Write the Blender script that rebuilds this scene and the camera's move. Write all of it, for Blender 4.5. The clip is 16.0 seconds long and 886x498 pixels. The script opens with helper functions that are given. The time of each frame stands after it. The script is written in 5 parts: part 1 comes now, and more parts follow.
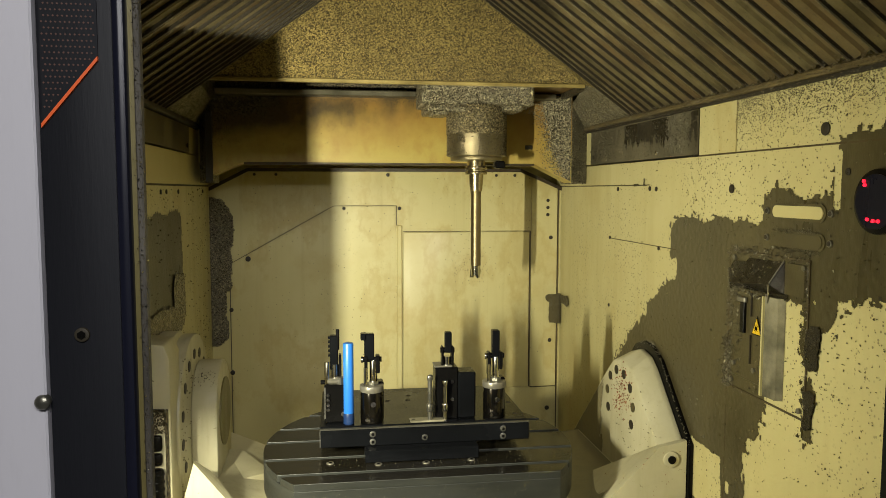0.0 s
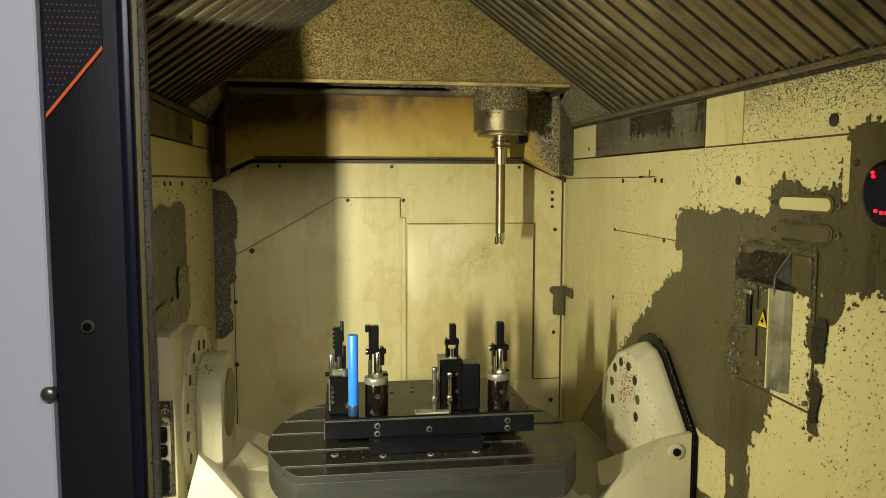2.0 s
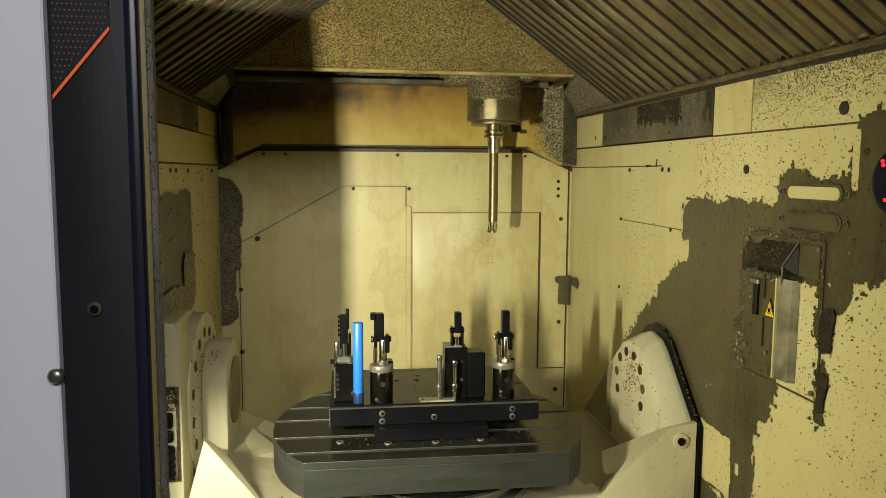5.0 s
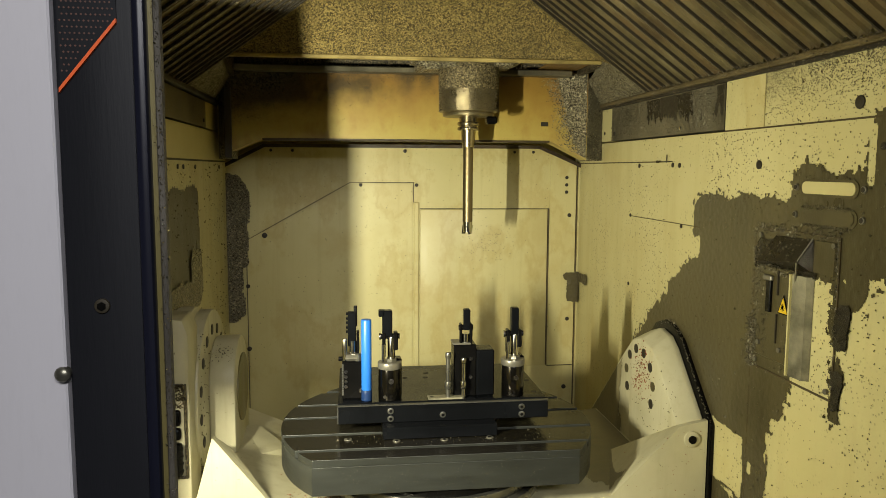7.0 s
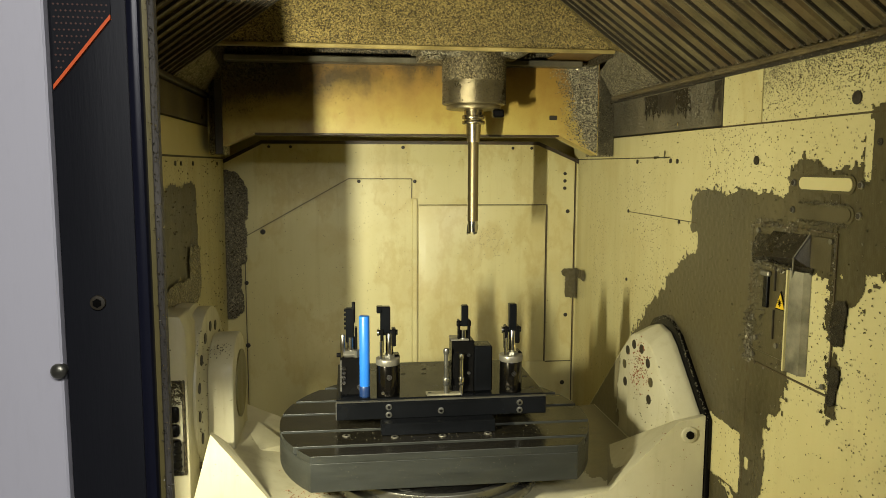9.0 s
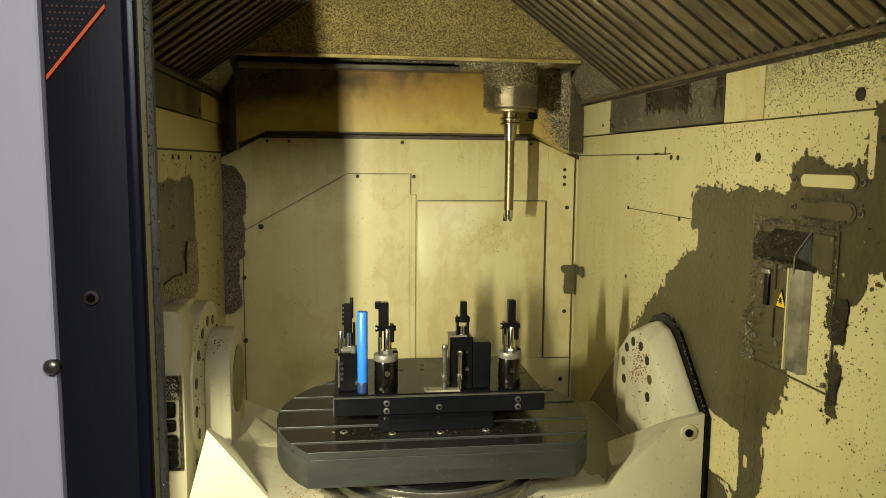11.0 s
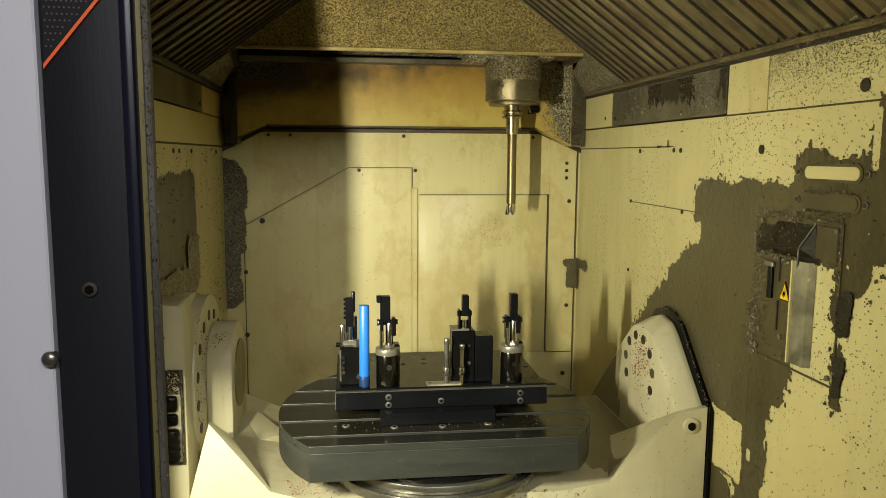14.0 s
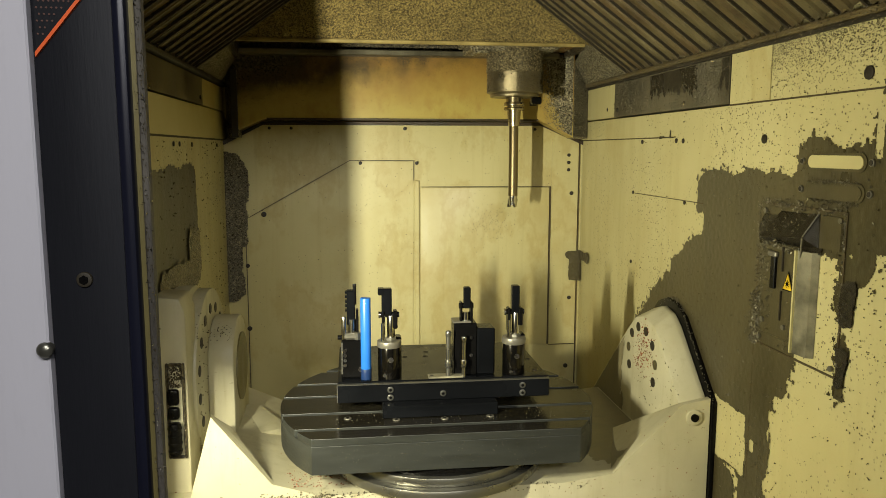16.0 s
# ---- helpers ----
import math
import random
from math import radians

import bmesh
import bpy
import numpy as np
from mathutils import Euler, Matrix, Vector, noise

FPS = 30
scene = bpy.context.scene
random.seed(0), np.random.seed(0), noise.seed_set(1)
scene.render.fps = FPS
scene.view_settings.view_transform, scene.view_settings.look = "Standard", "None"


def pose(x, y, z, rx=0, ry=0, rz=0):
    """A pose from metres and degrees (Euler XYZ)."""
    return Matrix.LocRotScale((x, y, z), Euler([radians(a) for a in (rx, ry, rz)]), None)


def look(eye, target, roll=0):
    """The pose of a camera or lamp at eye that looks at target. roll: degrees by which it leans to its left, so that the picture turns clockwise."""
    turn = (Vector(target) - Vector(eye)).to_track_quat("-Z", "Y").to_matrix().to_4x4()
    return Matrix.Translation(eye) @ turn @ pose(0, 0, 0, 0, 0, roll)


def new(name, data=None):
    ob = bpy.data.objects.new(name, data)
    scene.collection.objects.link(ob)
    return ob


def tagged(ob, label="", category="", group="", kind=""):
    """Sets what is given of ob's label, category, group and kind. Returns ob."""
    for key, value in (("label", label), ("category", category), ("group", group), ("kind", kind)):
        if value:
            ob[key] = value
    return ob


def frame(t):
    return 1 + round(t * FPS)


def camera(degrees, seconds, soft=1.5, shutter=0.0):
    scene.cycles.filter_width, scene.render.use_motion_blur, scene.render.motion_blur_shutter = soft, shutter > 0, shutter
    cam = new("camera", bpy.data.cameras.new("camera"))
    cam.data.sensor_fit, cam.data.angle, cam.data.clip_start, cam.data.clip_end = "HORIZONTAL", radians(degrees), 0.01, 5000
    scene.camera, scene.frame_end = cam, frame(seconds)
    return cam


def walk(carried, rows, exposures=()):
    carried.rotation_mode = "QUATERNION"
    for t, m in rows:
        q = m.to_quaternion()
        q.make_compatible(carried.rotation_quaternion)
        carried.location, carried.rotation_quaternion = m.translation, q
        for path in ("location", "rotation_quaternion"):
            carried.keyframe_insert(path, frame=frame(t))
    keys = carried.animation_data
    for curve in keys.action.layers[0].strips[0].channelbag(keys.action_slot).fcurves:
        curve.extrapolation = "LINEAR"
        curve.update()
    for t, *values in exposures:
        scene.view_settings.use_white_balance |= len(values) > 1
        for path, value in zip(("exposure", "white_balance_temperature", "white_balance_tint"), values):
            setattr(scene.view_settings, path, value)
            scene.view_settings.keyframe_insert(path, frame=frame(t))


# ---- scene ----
cam = camera(61.7, 16.0, soft=0.65)

PATH = [
    (0, (-0.005, 0.023, 1.636), (0.28, 1.996, 1.477), 0.1),
    (0.5, (-0.007, 0.026, 1.634), (0.279, 1.998, 1.466), 0.1),
    (1, (-0.006, 0.026, 1.634), (0.275, 1.999, 1.461), 0.1),
    (1.5, (-0.007, 0.026, 1.636), (0.271, 1.999, 1.458), 0.2),
    (2, (-0.008, 0.028, 1.635), (0.269, 2.001, 1.455), 0.1),
    (2.5, (-0.008, 0.033, 1.633), (0.267, 2.005, 1.448), 0.2),
    (3, (-0.008, 0.033, 1.632), (0.265, 2.005, 1.443), 0.2),
    (3.5, (-0.01, 0.029, 1.631), (0.264, 2.001, 1.438), 0.2),
    (4, (-0.009, 0.026, 1.631), (0.264, 1.998, 1.434), 0.3),
    (6.5, (-0.013, 0.043, 1.628), (0.237, 2.016, 1.413), 0.3),
    (7, (-0.014, 0.044, 1.628), (0.234, 2.017, 1.413), 0.3),
    (7.5, (-0.015, 0.042, 1.629), (0.237, 2.015, 1.416), 0.4),
    (8, (-0.012, 0.041, 1.629), (0.24, 2.014, 1.414), 0.3),
    (8.5, (-0.011, 0.042, 1.628), (0.239, 2.014, 1.41), 0.2),
    (9, (-0.011, 0.043, 1.628), (0.239, 2.015, 1.403), 0.2),
    (11.5, (-0.011, 0.054, 1.626), (0.242, 2.023, 1.388), 0.6),
    (12, (-0.012, 0.055, 1.625), (0.238, 2.025, 1.384), 0.6),
    (12.5, (-0.014, 0.057, 1.625), (0.234, 2.026, 1.381), 0.5),
    (13, (-0.014, 0.056, 1.624), (0.233, 2.025, 1.377), 0.5),
    (13.5, (-0.013, 0.058, 1.624), (0.236, 2.026, 1.373), 0.4),
    (14, (-0.01, 0.058, 1.623), (0.239, 2.027, 1.373), 0.4),
    (14.5, (-0.01, 0.057, 1.623), (0.238, 2.026, 1.374), 0.4),
    (15, (-0.01, 0.055, 1.622), (0.232, 2.025, 1.372), 0.2),
    (15.5, (-0.01, 0.057, 1.621), (0.231, 2.026, 1.362), 0.2),
    (16, (-0.005, 0.063, 1.618), (0.235, 2.031, 1.352), 0.1),
]
walk(cam, [(t, look(eye, target, roll)) for t, eye, target, roll in PATH])

# ---------------------------------------------------------------- light
def daylight():
    w = bpy.data.worlds.new("world")
    scene.world = w
    w.use_nodes = True
    bg = w.node_tree.nodes["Background"]
    bg.inputs[0].default_value = (0.55, 0.57, 0.62, 1)
    bg.inputs[1].default_value = 0.05


daylight()
scene.view_settings.exposure = 0.0


def area(name, m, sx, sy, watts, color):
    data = bpy.data.lights.new(name, "AREA")
    data.shape, data.size, data.size_y, data.energy, data.color = "RECTANGLE", sx, sy, watts, color
    ob = new(name, data)
    ob.matrix_world = m
    return tagged(ob, kind="structure")


# upright work lamp in a niche of the machine's front corner
area("work_lamp_light", look((-0.428, 0.89, 1.43), (-0.20, 2.0, 1.42)), 0.014, 0.13, 29.0, (1.0, 0.955, 0.72))
# luminaire of the workshop above the open door
area("workshop_luminaire", look((0.36, -1.6, 2.62), (0.10, 1.6, 1.2)), 1.2, 0.25, 47.0, (1.0, 0.98, 0.92))

# ---------------------------------------------------------------- materials
def nodes(name):
    m = bpy.data.materials.new(name)
    m.use_nodes = True
    t = m.node_tree
    return m, t, t.nodes["Principled BSDF"]


def node(t, kind, **inputs):
    n = t.nodes.new(kind)
    for k, v in inputs.items():
        n.inputs[k.replace("_", " ")].default_value = v
    return n


def ramp(t, src, stops):
    r = t.nodes.new("ShaderNodeValToRGB")
    e = r.color_ramp.elements
    while len(e) < len(stops):
        e.new(0.5)
    for el, (p, c) in zip(e, stops):
        el.position = p
        el.color = (*c, 1) if len(c) == 3 else c
    t.links.new(src, r.inputs[0])
    return r.outputs[0]


def mixc(t, fac, a, b):
    n = t.nodes.new("ShaderNodeMix")
    n.data_type = "RGBA"
    for sock, v in ((n.inputs[0], fac), (n.inputs[6], a), (n.inputs[7], b)):
        if hasattr(v, "is_linked"):
            t.links.new(v, sock)
        else:
            sock.default_value = v if not isinstance(v, tuple) else ((*v, 1) if len(v) == 3 else v)
    return n.outputs[2]


def coords(t, scale=(1, 1, 1)):
    c = t.nodes.new("ShaderNodeTexCoord")
    mp = t.nodes.new("ShaderNodeMapping")
    mp.inputs["Scale"].default_value = scale
    t.links.new(c.outputs["Object"], mp.inputs[0])
    return mp.outputs[0]


def noise_fac(t, vec, scale, detail=4.0, rough=0.6):
    n = node(t, "ShaderNodeTexNoise", Scale=scale, Detail=detail, Roughness=rough)
    t.links.new(vec, n.inputs["Vector"])
    return n.outputs[0]


def bump(t, bsdf, height, strength, dist):
    b = node(t, "ShaderNodeBump", Strength=strength, Distance=dist)
    t.links.new(height, b.inputs["Height"])
    t.links.new(b.outputs[0], bsdf.inputs["Normal"])


def plain(name, color, rough=0.5, metal=0.0, var=0.25, scale=40.0, stretch=(1, 1, 1), rvar=0.15, bumps=0.15, dark=None):
    """Surface with two scales of tone, uneven gloss and fine relief."""
    m, t, b = nodes(name)
    v = coords(t, stretch)
    big = noise_fac(t, v, scale * 0.12, 5)
    fine = noise_fac(t, v, scale * 6, 3)
    lo = dark or tuple(c * (1 - var) for c in color)
    hi = tuple(min(1, c * (1 + var * 0.4)) for c in color)
    c1 = ramp(t, big, [(0.3, lo), (0.7, hi)])
    c2 = mixc(t, 0.0, c1, lo)
    t.links.new(ramp(t, fine, [(0.55, (0, 0, 0)), (0.8, (0.5, 0.5, 0.5))]), c2.node.inputs[0])
    t.links.new(c2, b.inputs["Base Color"])
    r = ramp(t, big, [(0.3, (rough - rvar,) * 3), (0.7, (rough + rvar,) * 3)])
    t.links.new(r, b.inputs["Roughness"])
    b.inputs["Metallic"].default_value = metal
    if bumps:
        bump(t, b, fine, bumps, 0.002)
    return m


def cream_paint(name, dirt=0.55, stain=(0.46, 0.35, 0.12)):
    """Yellowed machine enamel: oily stains, runs and scattered specks of chips."""
    m, t, b = nodes(name)
    v = coords(t)
    runs = noise_fac(t, coords(t, (7, 7, 0.7)), 3.0, 5)
    big = noise_fac(t, v, 2.6, 6, 0.55)
    base = ramp(t, big, [(0.3, (0.525, 0.466, 0.213)), (0.7, (0.603, 0.546, 0.268))])
    base = mixc(t, ramp(t, runs, [(0.5, (0, 0, 0)), (0.85, (dirt * 0.6,) * 3)]), base, (0.44, 0.365, 0.15))
    stain_n = noise_fac(t, v, 4.5, 5, 0.62)
    base = mixc(t, ramp(t, stain_n, [(0.52, (0, 0, 0)), (0.78, (0.55,) * 3)]), base, stain)
    # drifts of specks, dense in places
    vor = node(t, "ShaderNodeTexVoronoi", Scale=135.0, Randomness=1.0)
    t.links.new(v, vor.inputs["Vector"])
    drift = noise_fac(t, v, 5.0, 3)
    pick = node(t, "ShaderNodeTexVoronoi", Scale=135.0, Randomness=1.0)
    t.links.new(v, pick.inputs["Vector"])
    sep = t.nodes.new("ShaderNodeSeparateColor")
    t.links.new(pick.outputs["Color"], sep.inputs[0])
    th = t.nodes.new("ShaderNodeMath")
    th.operation = "MULTIPLY"
    t.links.new(ramp(t, sep.outputs[0], [(0.62, (0, 0, 0)), (0.66, (1, 1, 1))]), th.inputs[0])
    t.links.new(ramp(t, vor.outputs["Distance"], [(0.22, (1, 1, 1)), (0.34, (0, 0, 0))]), th.inputs[1])
    th2 = t.nodes.new("ShaderNodeMath")
    th2.operation = "MULTIPLY"
    t.links.new(th.outputs[0], th2.inputs[0])
    t.links.new(ramp(t, drift, [(0.40, (0, 0, 0)), (0.58, (dirt, dirt, dirt))]), th2.inputs[1])
    col = mixc(t, th2.outputs[0], base, (0.13, 0.10, 0.045))
    t.links.new(col, b.inputs["Base Color"])
    t.links.new(ramp(t, runs, [(0.3, (0.28,) * 3), (0.75, (0.5,) * 3)]), b.inputs["Roughness"])
    h = mixc(t, 0.35, noise_fac(t, v, 160.0, 3), th2.outputs[0])
    bump(t, b, h, 0.22, 0.0015)
    return m


def chip_coat(name, light, dark, scale, metal=0.35, rough=0.42):
    """Surface crusted with fine swarf: glinting grains on a dark oily bed."""
    m, t, b = nodes(name)
    v = coords(t)
    vor = node(t, "ShaderNodeTexVoronoi", Scale=scale, Randomness=1.0)
    t.links.new(v, vor.inputs["Vector"])
    sep = t.nodes.new("ShaderNodeSeparateColor")
    t.links.new(vor.outputs["Color"], sep.inputs[0])
    big = noise_fac(t, v, 9.0, 5)
    c = ramp(t, sep.outputs[0], [(0.1, dark), (0.6, light), (0.95, tuple(min(1, x * 1.7) for x in light))])
    c = mixc(t, ramp(t, big, [(0.35, (0.30,) * 3), (0.62, (0, 0, 0))]), c, dark)
    t.links.new(c, b.inputs["Base Color"])
    t.links.new(ramp(t, sep.outputs[1], [(0.2, (rough - 0.2,) * 3), (0.9, (rough + 0.25,) * 3)]), b.inputs["Roughness"])
    b.inputs["Metallic"].default_value = metal
    hh = mixc(t, 0.5, vor.outputs["Distance"], sep.outputs[2])
    bump(t, b, hh, 0.9, 0.004)
    return m


def glow(name, color, power):
    m, t, b = nodes(name)
    b.inputs["Base Color"].default_value = (*color, 1)
    b.inputs["Emission Color"].default_value = (*color, 1)
    b.inputs["Emission Strength"].default_value = power
    return m


def lamella_steel(name):
    """Thin oily sheet, worn in blotches of olive, brown and grey."""
    m, t, b = nodes(name)
    info = t.nodes.new("ShaderNodeObjectInfo")
    c = t.nodes.new("ShaderNodeTexCoord")
    add = t.nodes.new("ShaderNodeVectorMath")
    add.operation = "MULTIPLY_ADD"
    add.inputs[1].default_value = (9.0, 9.0, 9.0)
    comb = t.nodes.new("ShaderNodeCombineXYZ")
    for k in range(3):
        t.links.new(info.outputs["Random"], comb.inputs[k])
    t.links.new(comb.outputs[0], add.inputs[0])
    t.links.new(c.outputs["Object"], add.inputs[2])
    v = add.outputs[0]
    blot = noise_fac(t, v, 7.5, 5, 0.6)
    tint = noise_fac(t, v, 4.0, 3)
    col = ramp(t, blot, [(0.30, (0.045, 0.036, 0.018)), (0.48, (0.135, 0.110, 0.050)), (0.62, (0.20, 0.165, 0.080)), (0.75, (0.30, 0.26, 0.14))])
    col = mixc(t, ramp(t, tint, [(0.45, (0, 0, 0)), (0.65, (0.6,) * 3)]), col, (0.17, 0.105, 0.045))
    fine = noise_fac(t, v, 480.0, 3)
    col = mixc(t, ramp(t, fine, [(0.56, (0, 0, 0)), (0.74, (0.6,) * 3)]), col, (0.03, 0.024, 0.012))
    t.links.new(col, b.inputs["Base Color"])
    t.links.new(ramp(t, blot, [(0.3, (0.5,) * 3), (0.7, (0.34,) * 3)]), b.inputs["Roughness"])
    b.inputs["Metallic"].default_value = 0.3
    bump(t, b, fine, 0.3, 0.002)
    return m


CREAM = cream_paint("cream_enamel", 0.8)
CREAM_CLEAN = cream_paint("cream_enamel_clean", 0.12)


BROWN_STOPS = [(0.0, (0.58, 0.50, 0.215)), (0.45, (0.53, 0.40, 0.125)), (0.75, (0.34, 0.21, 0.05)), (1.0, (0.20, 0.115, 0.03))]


# browner and darker with height, blotched by noise
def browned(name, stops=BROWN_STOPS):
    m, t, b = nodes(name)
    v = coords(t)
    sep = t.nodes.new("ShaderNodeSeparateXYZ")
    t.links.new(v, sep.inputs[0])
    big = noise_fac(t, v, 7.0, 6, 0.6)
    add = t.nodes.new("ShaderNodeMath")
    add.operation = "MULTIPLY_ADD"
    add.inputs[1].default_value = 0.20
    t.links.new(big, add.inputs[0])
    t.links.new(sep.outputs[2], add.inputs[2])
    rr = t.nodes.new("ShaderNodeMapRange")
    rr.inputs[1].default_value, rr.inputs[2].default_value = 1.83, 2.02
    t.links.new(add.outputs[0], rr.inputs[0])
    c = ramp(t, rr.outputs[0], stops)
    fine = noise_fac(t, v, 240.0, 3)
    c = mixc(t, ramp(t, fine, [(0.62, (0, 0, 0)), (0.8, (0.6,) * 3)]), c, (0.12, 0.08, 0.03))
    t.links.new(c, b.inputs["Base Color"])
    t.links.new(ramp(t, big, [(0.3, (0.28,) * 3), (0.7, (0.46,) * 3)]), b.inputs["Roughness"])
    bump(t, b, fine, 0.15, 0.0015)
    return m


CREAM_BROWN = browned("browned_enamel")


def grime_shaded(name):
    """Browned enamel; grime and the hood's shade painted as a dark upper corner."""
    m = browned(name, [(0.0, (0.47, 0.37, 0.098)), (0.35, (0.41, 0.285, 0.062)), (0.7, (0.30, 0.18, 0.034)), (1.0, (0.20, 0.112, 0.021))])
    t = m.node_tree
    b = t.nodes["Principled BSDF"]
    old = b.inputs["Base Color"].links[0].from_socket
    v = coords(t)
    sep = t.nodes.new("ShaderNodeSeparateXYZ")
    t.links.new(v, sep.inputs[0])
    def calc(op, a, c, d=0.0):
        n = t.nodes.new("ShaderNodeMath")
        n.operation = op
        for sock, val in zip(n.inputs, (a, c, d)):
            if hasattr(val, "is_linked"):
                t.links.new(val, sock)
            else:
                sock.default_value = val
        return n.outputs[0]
    # painted shade and grime deepen upwards and to the left, below the hood
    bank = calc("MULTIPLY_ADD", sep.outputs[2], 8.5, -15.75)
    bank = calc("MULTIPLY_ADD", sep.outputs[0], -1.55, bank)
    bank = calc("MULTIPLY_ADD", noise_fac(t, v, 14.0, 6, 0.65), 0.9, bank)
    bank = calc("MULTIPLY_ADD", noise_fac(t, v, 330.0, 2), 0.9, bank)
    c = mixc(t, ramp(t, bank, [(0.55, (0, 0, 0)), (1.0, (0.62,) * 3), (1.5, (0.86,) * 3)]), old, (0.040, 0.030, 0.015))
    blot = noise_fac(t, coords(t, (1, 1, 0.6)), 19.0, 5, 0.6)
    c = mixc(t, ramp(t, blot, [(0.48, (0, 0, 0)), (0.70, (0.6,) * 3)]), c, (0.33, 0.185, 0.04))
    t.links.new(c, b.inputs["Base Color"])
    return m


FACE = grime_shaded("grime_shaded_enamel")


def wall_enamel(name):
    """Yellowed enamel with brown tide marks and thin runs."""
    m = cream_paint(name, 0.12)
    t = m.node_tree
    b = t.nodes["Principled BSDF"]
    old = b.inputs["Base Color"].links[0].from_socket
    tide = noise_fac(t, coords(t, (1.6, 1.6, 1.0)), 3.4, 7, 0.62)
    c = mixc(t, ramp(t, tide, [(0.50, (0, 0, 0)), (0.56, (0.42,) * 3), (0.60, (0.16,) * 3), (0.74, (0.5,) * 3)]), old, (0.42, 0.31, 0.10))
    runs = noise_fac(t, coords(t, (30, 30, 0.9)), 1.6, 4)
    c = mixc(t, ramp(t, runs, [(0.56, (0, 0, 0)), (0.78, (0.26,) * 3)]), c, (0.36, 0.28, 0.11))
    t.links.new(c, b.inputs["Base Color"])
    return m


CREAM_WALL = wall_enamel("cream_wall_enamel")


def cast_paint(name):
    """Paler enamel of the castings, scuffed and thinly greased."""
    m, t, b = nodes(name)
    v = coords(t)
    big = noise_fac(t, v, 5.0, 6, 0.6)
    base = ramp(t, big, [(0.3, (0.45, 0.415, 0.255)), (0.7, (0.56, 0.525, 0.35))])
    runs = noise_fac(t, coords(t, (9, 9, 0.8)), 3.2, 5)
    base = mixc(t, ramp(t, runs, [(0.52, (0, 0, 0)), (0.80, (0.55,) * 3)]), base, (0.34, 0.295, 0.155))
    scuff = noise_fac(t, coords(t, (1, 1, 2.2)), 42.0, 5, 0.72)
    base = mixc(t, ramp(t, scuff, [(0.66, (0, 0, 0)), (0.70, (0.75,) * 3)]), base, (0.17, 0.14, 0.075))
    t.links.new(base, b.inputs["Base Color"])
    t.links.new(ramp(t, runs, [(0.3, (0.34,) * 3), (0.75, (0.55,) * 3)]), b.inputs["Roughness"])
    bump(t, b, mixc(t, 0.3, noise_fac(t, v, 170.0, 3), scuff), 0.2, 0.0015)
    return m


# one olive tone for thin grease and for shade on the casting
GREASE_SHADE = plain("olive_grease_and_shade", (0.215, 0.185, 0.098), 0.42, 0.0, 0.5, 45, (1, 1, 0.4), 0.12, 0.15)
CAST = cast_paint("pale_casting_enamel")
RAIL = plain("greasy_rail", (0.15, 0.112, 0.046), 0.45, 0.1, 0.6, 140, (1, 1, 1), 0.12, 0.4)
LIPSEAL = plain("browned_rubber", (0.050, 0.031, 0.011), 0.45, 0.0, 0.6, 120, (1, 1, 1), 0.12, 0.4)
JOINT = plain("greasy_joint", (0.085, 0.062, 0.026), 0.6, 0, 0.4, 60)
OLIVE = plain("oily_olive_lining", (0.16, 0.135, 0.05), 0.4, 0.0, 0.4, 60, (1, 1, 0.3))
# dark chip crust; its colour also stands for shade inside the hood
SHADE_CRUST = chip_coat("shade_dark_chip_crust", (0.10, 0.082, 0.044), (0.018, 0.014, 0.008), 240, 0.3, 0.5)
DARKSTEEL = plain("dark_polished_steel", (0.055, 0.05, 0.042), 0.16, 0.95, 0.3, 60, (1, 1, 1), 0.05, 0.05)
SLUDGE = plain("oil_sludge", (0.082, 0.068, 0.030), 0.34, 0.0, 0.45, 60, (1, 1, 0.25), 0.10, 0.18)
HOOD = chip_coat("chip_crust_tan", (0.30, 0.228, 0.074), (0.062, 0.046, 0.017), 370, 0.25, 0.48)
CRUST = chip_coat("chip_crust_grey", (0.30, 0.268, 0.170), (0.040, 0.033, 0.020), 320, 0.35, 0.42)
SPIN = chip_coat("chip_spattered_steel", (0.30, 0.25, 0.135), (0.045, 0.037, 0.02), 330, 0.6, 0.40)
LAMELLA = lamella_steel("oily_lamella_steel")
GALV = plain("oily_galvanised_steel", (0.20, 0.18, 0.12), 0.38, 0.6, 0.6, 50, (1, 1, 0.25), 0.15, 0.5)
GALV2 = plain("dull_grey_sheet", (0.27, 0.25, 0.165), 0.5, 0.2, 0.65, 160)
OILSTEEL = plain("oily_tool_steel", (0.20, 0.158, 0.080), 0.36, 0.9, 0.25, 60, (3, 3, 0.3), 0.08, 0.1)
NOSE = plain("oily_nose_steel", (0.24, 0.20, 0.11), 0.33, 0.8, 0.45, 120, (1, 1, 1), 0.1, 0.35)
SEAM = plain("dark_seam", (0.028, 0.022, 0.012), 0.6, 0, 0.3, 60)
STEEL = plain("ground_steel", (0.24, 0.235, 0.20), 0.30, 0.85, 0.2, 70, (0.2, 3, 3), 0.08, 0.1)
TABLE_TOP = plain("oiled_cast_steel", (0.017, 0.015, 0.010), 0.22, 0.2, 0.35, 40, (1, 1, 1), 0.1, 0.1)
TABLE_SIDE = plain("machined_cast_iron", (0.046, 0.049, 0.042), 0.42, 0.4, 0.25, 60, (1, 1, 6), 0.08, 0.2)
CHROME = plain("chromed_steel", (0.62, 0.60, 0.54), 0.16, 1.0, 0.2, 60, (1, 1, 1), 0.05, 0.05)
OILCHROME = plain("oily_bright_steel", (0.40, 0.335, 0.20), 0.24, 0.95, 0.4, 90, (1, 1, 1), 0.08, 0.1)
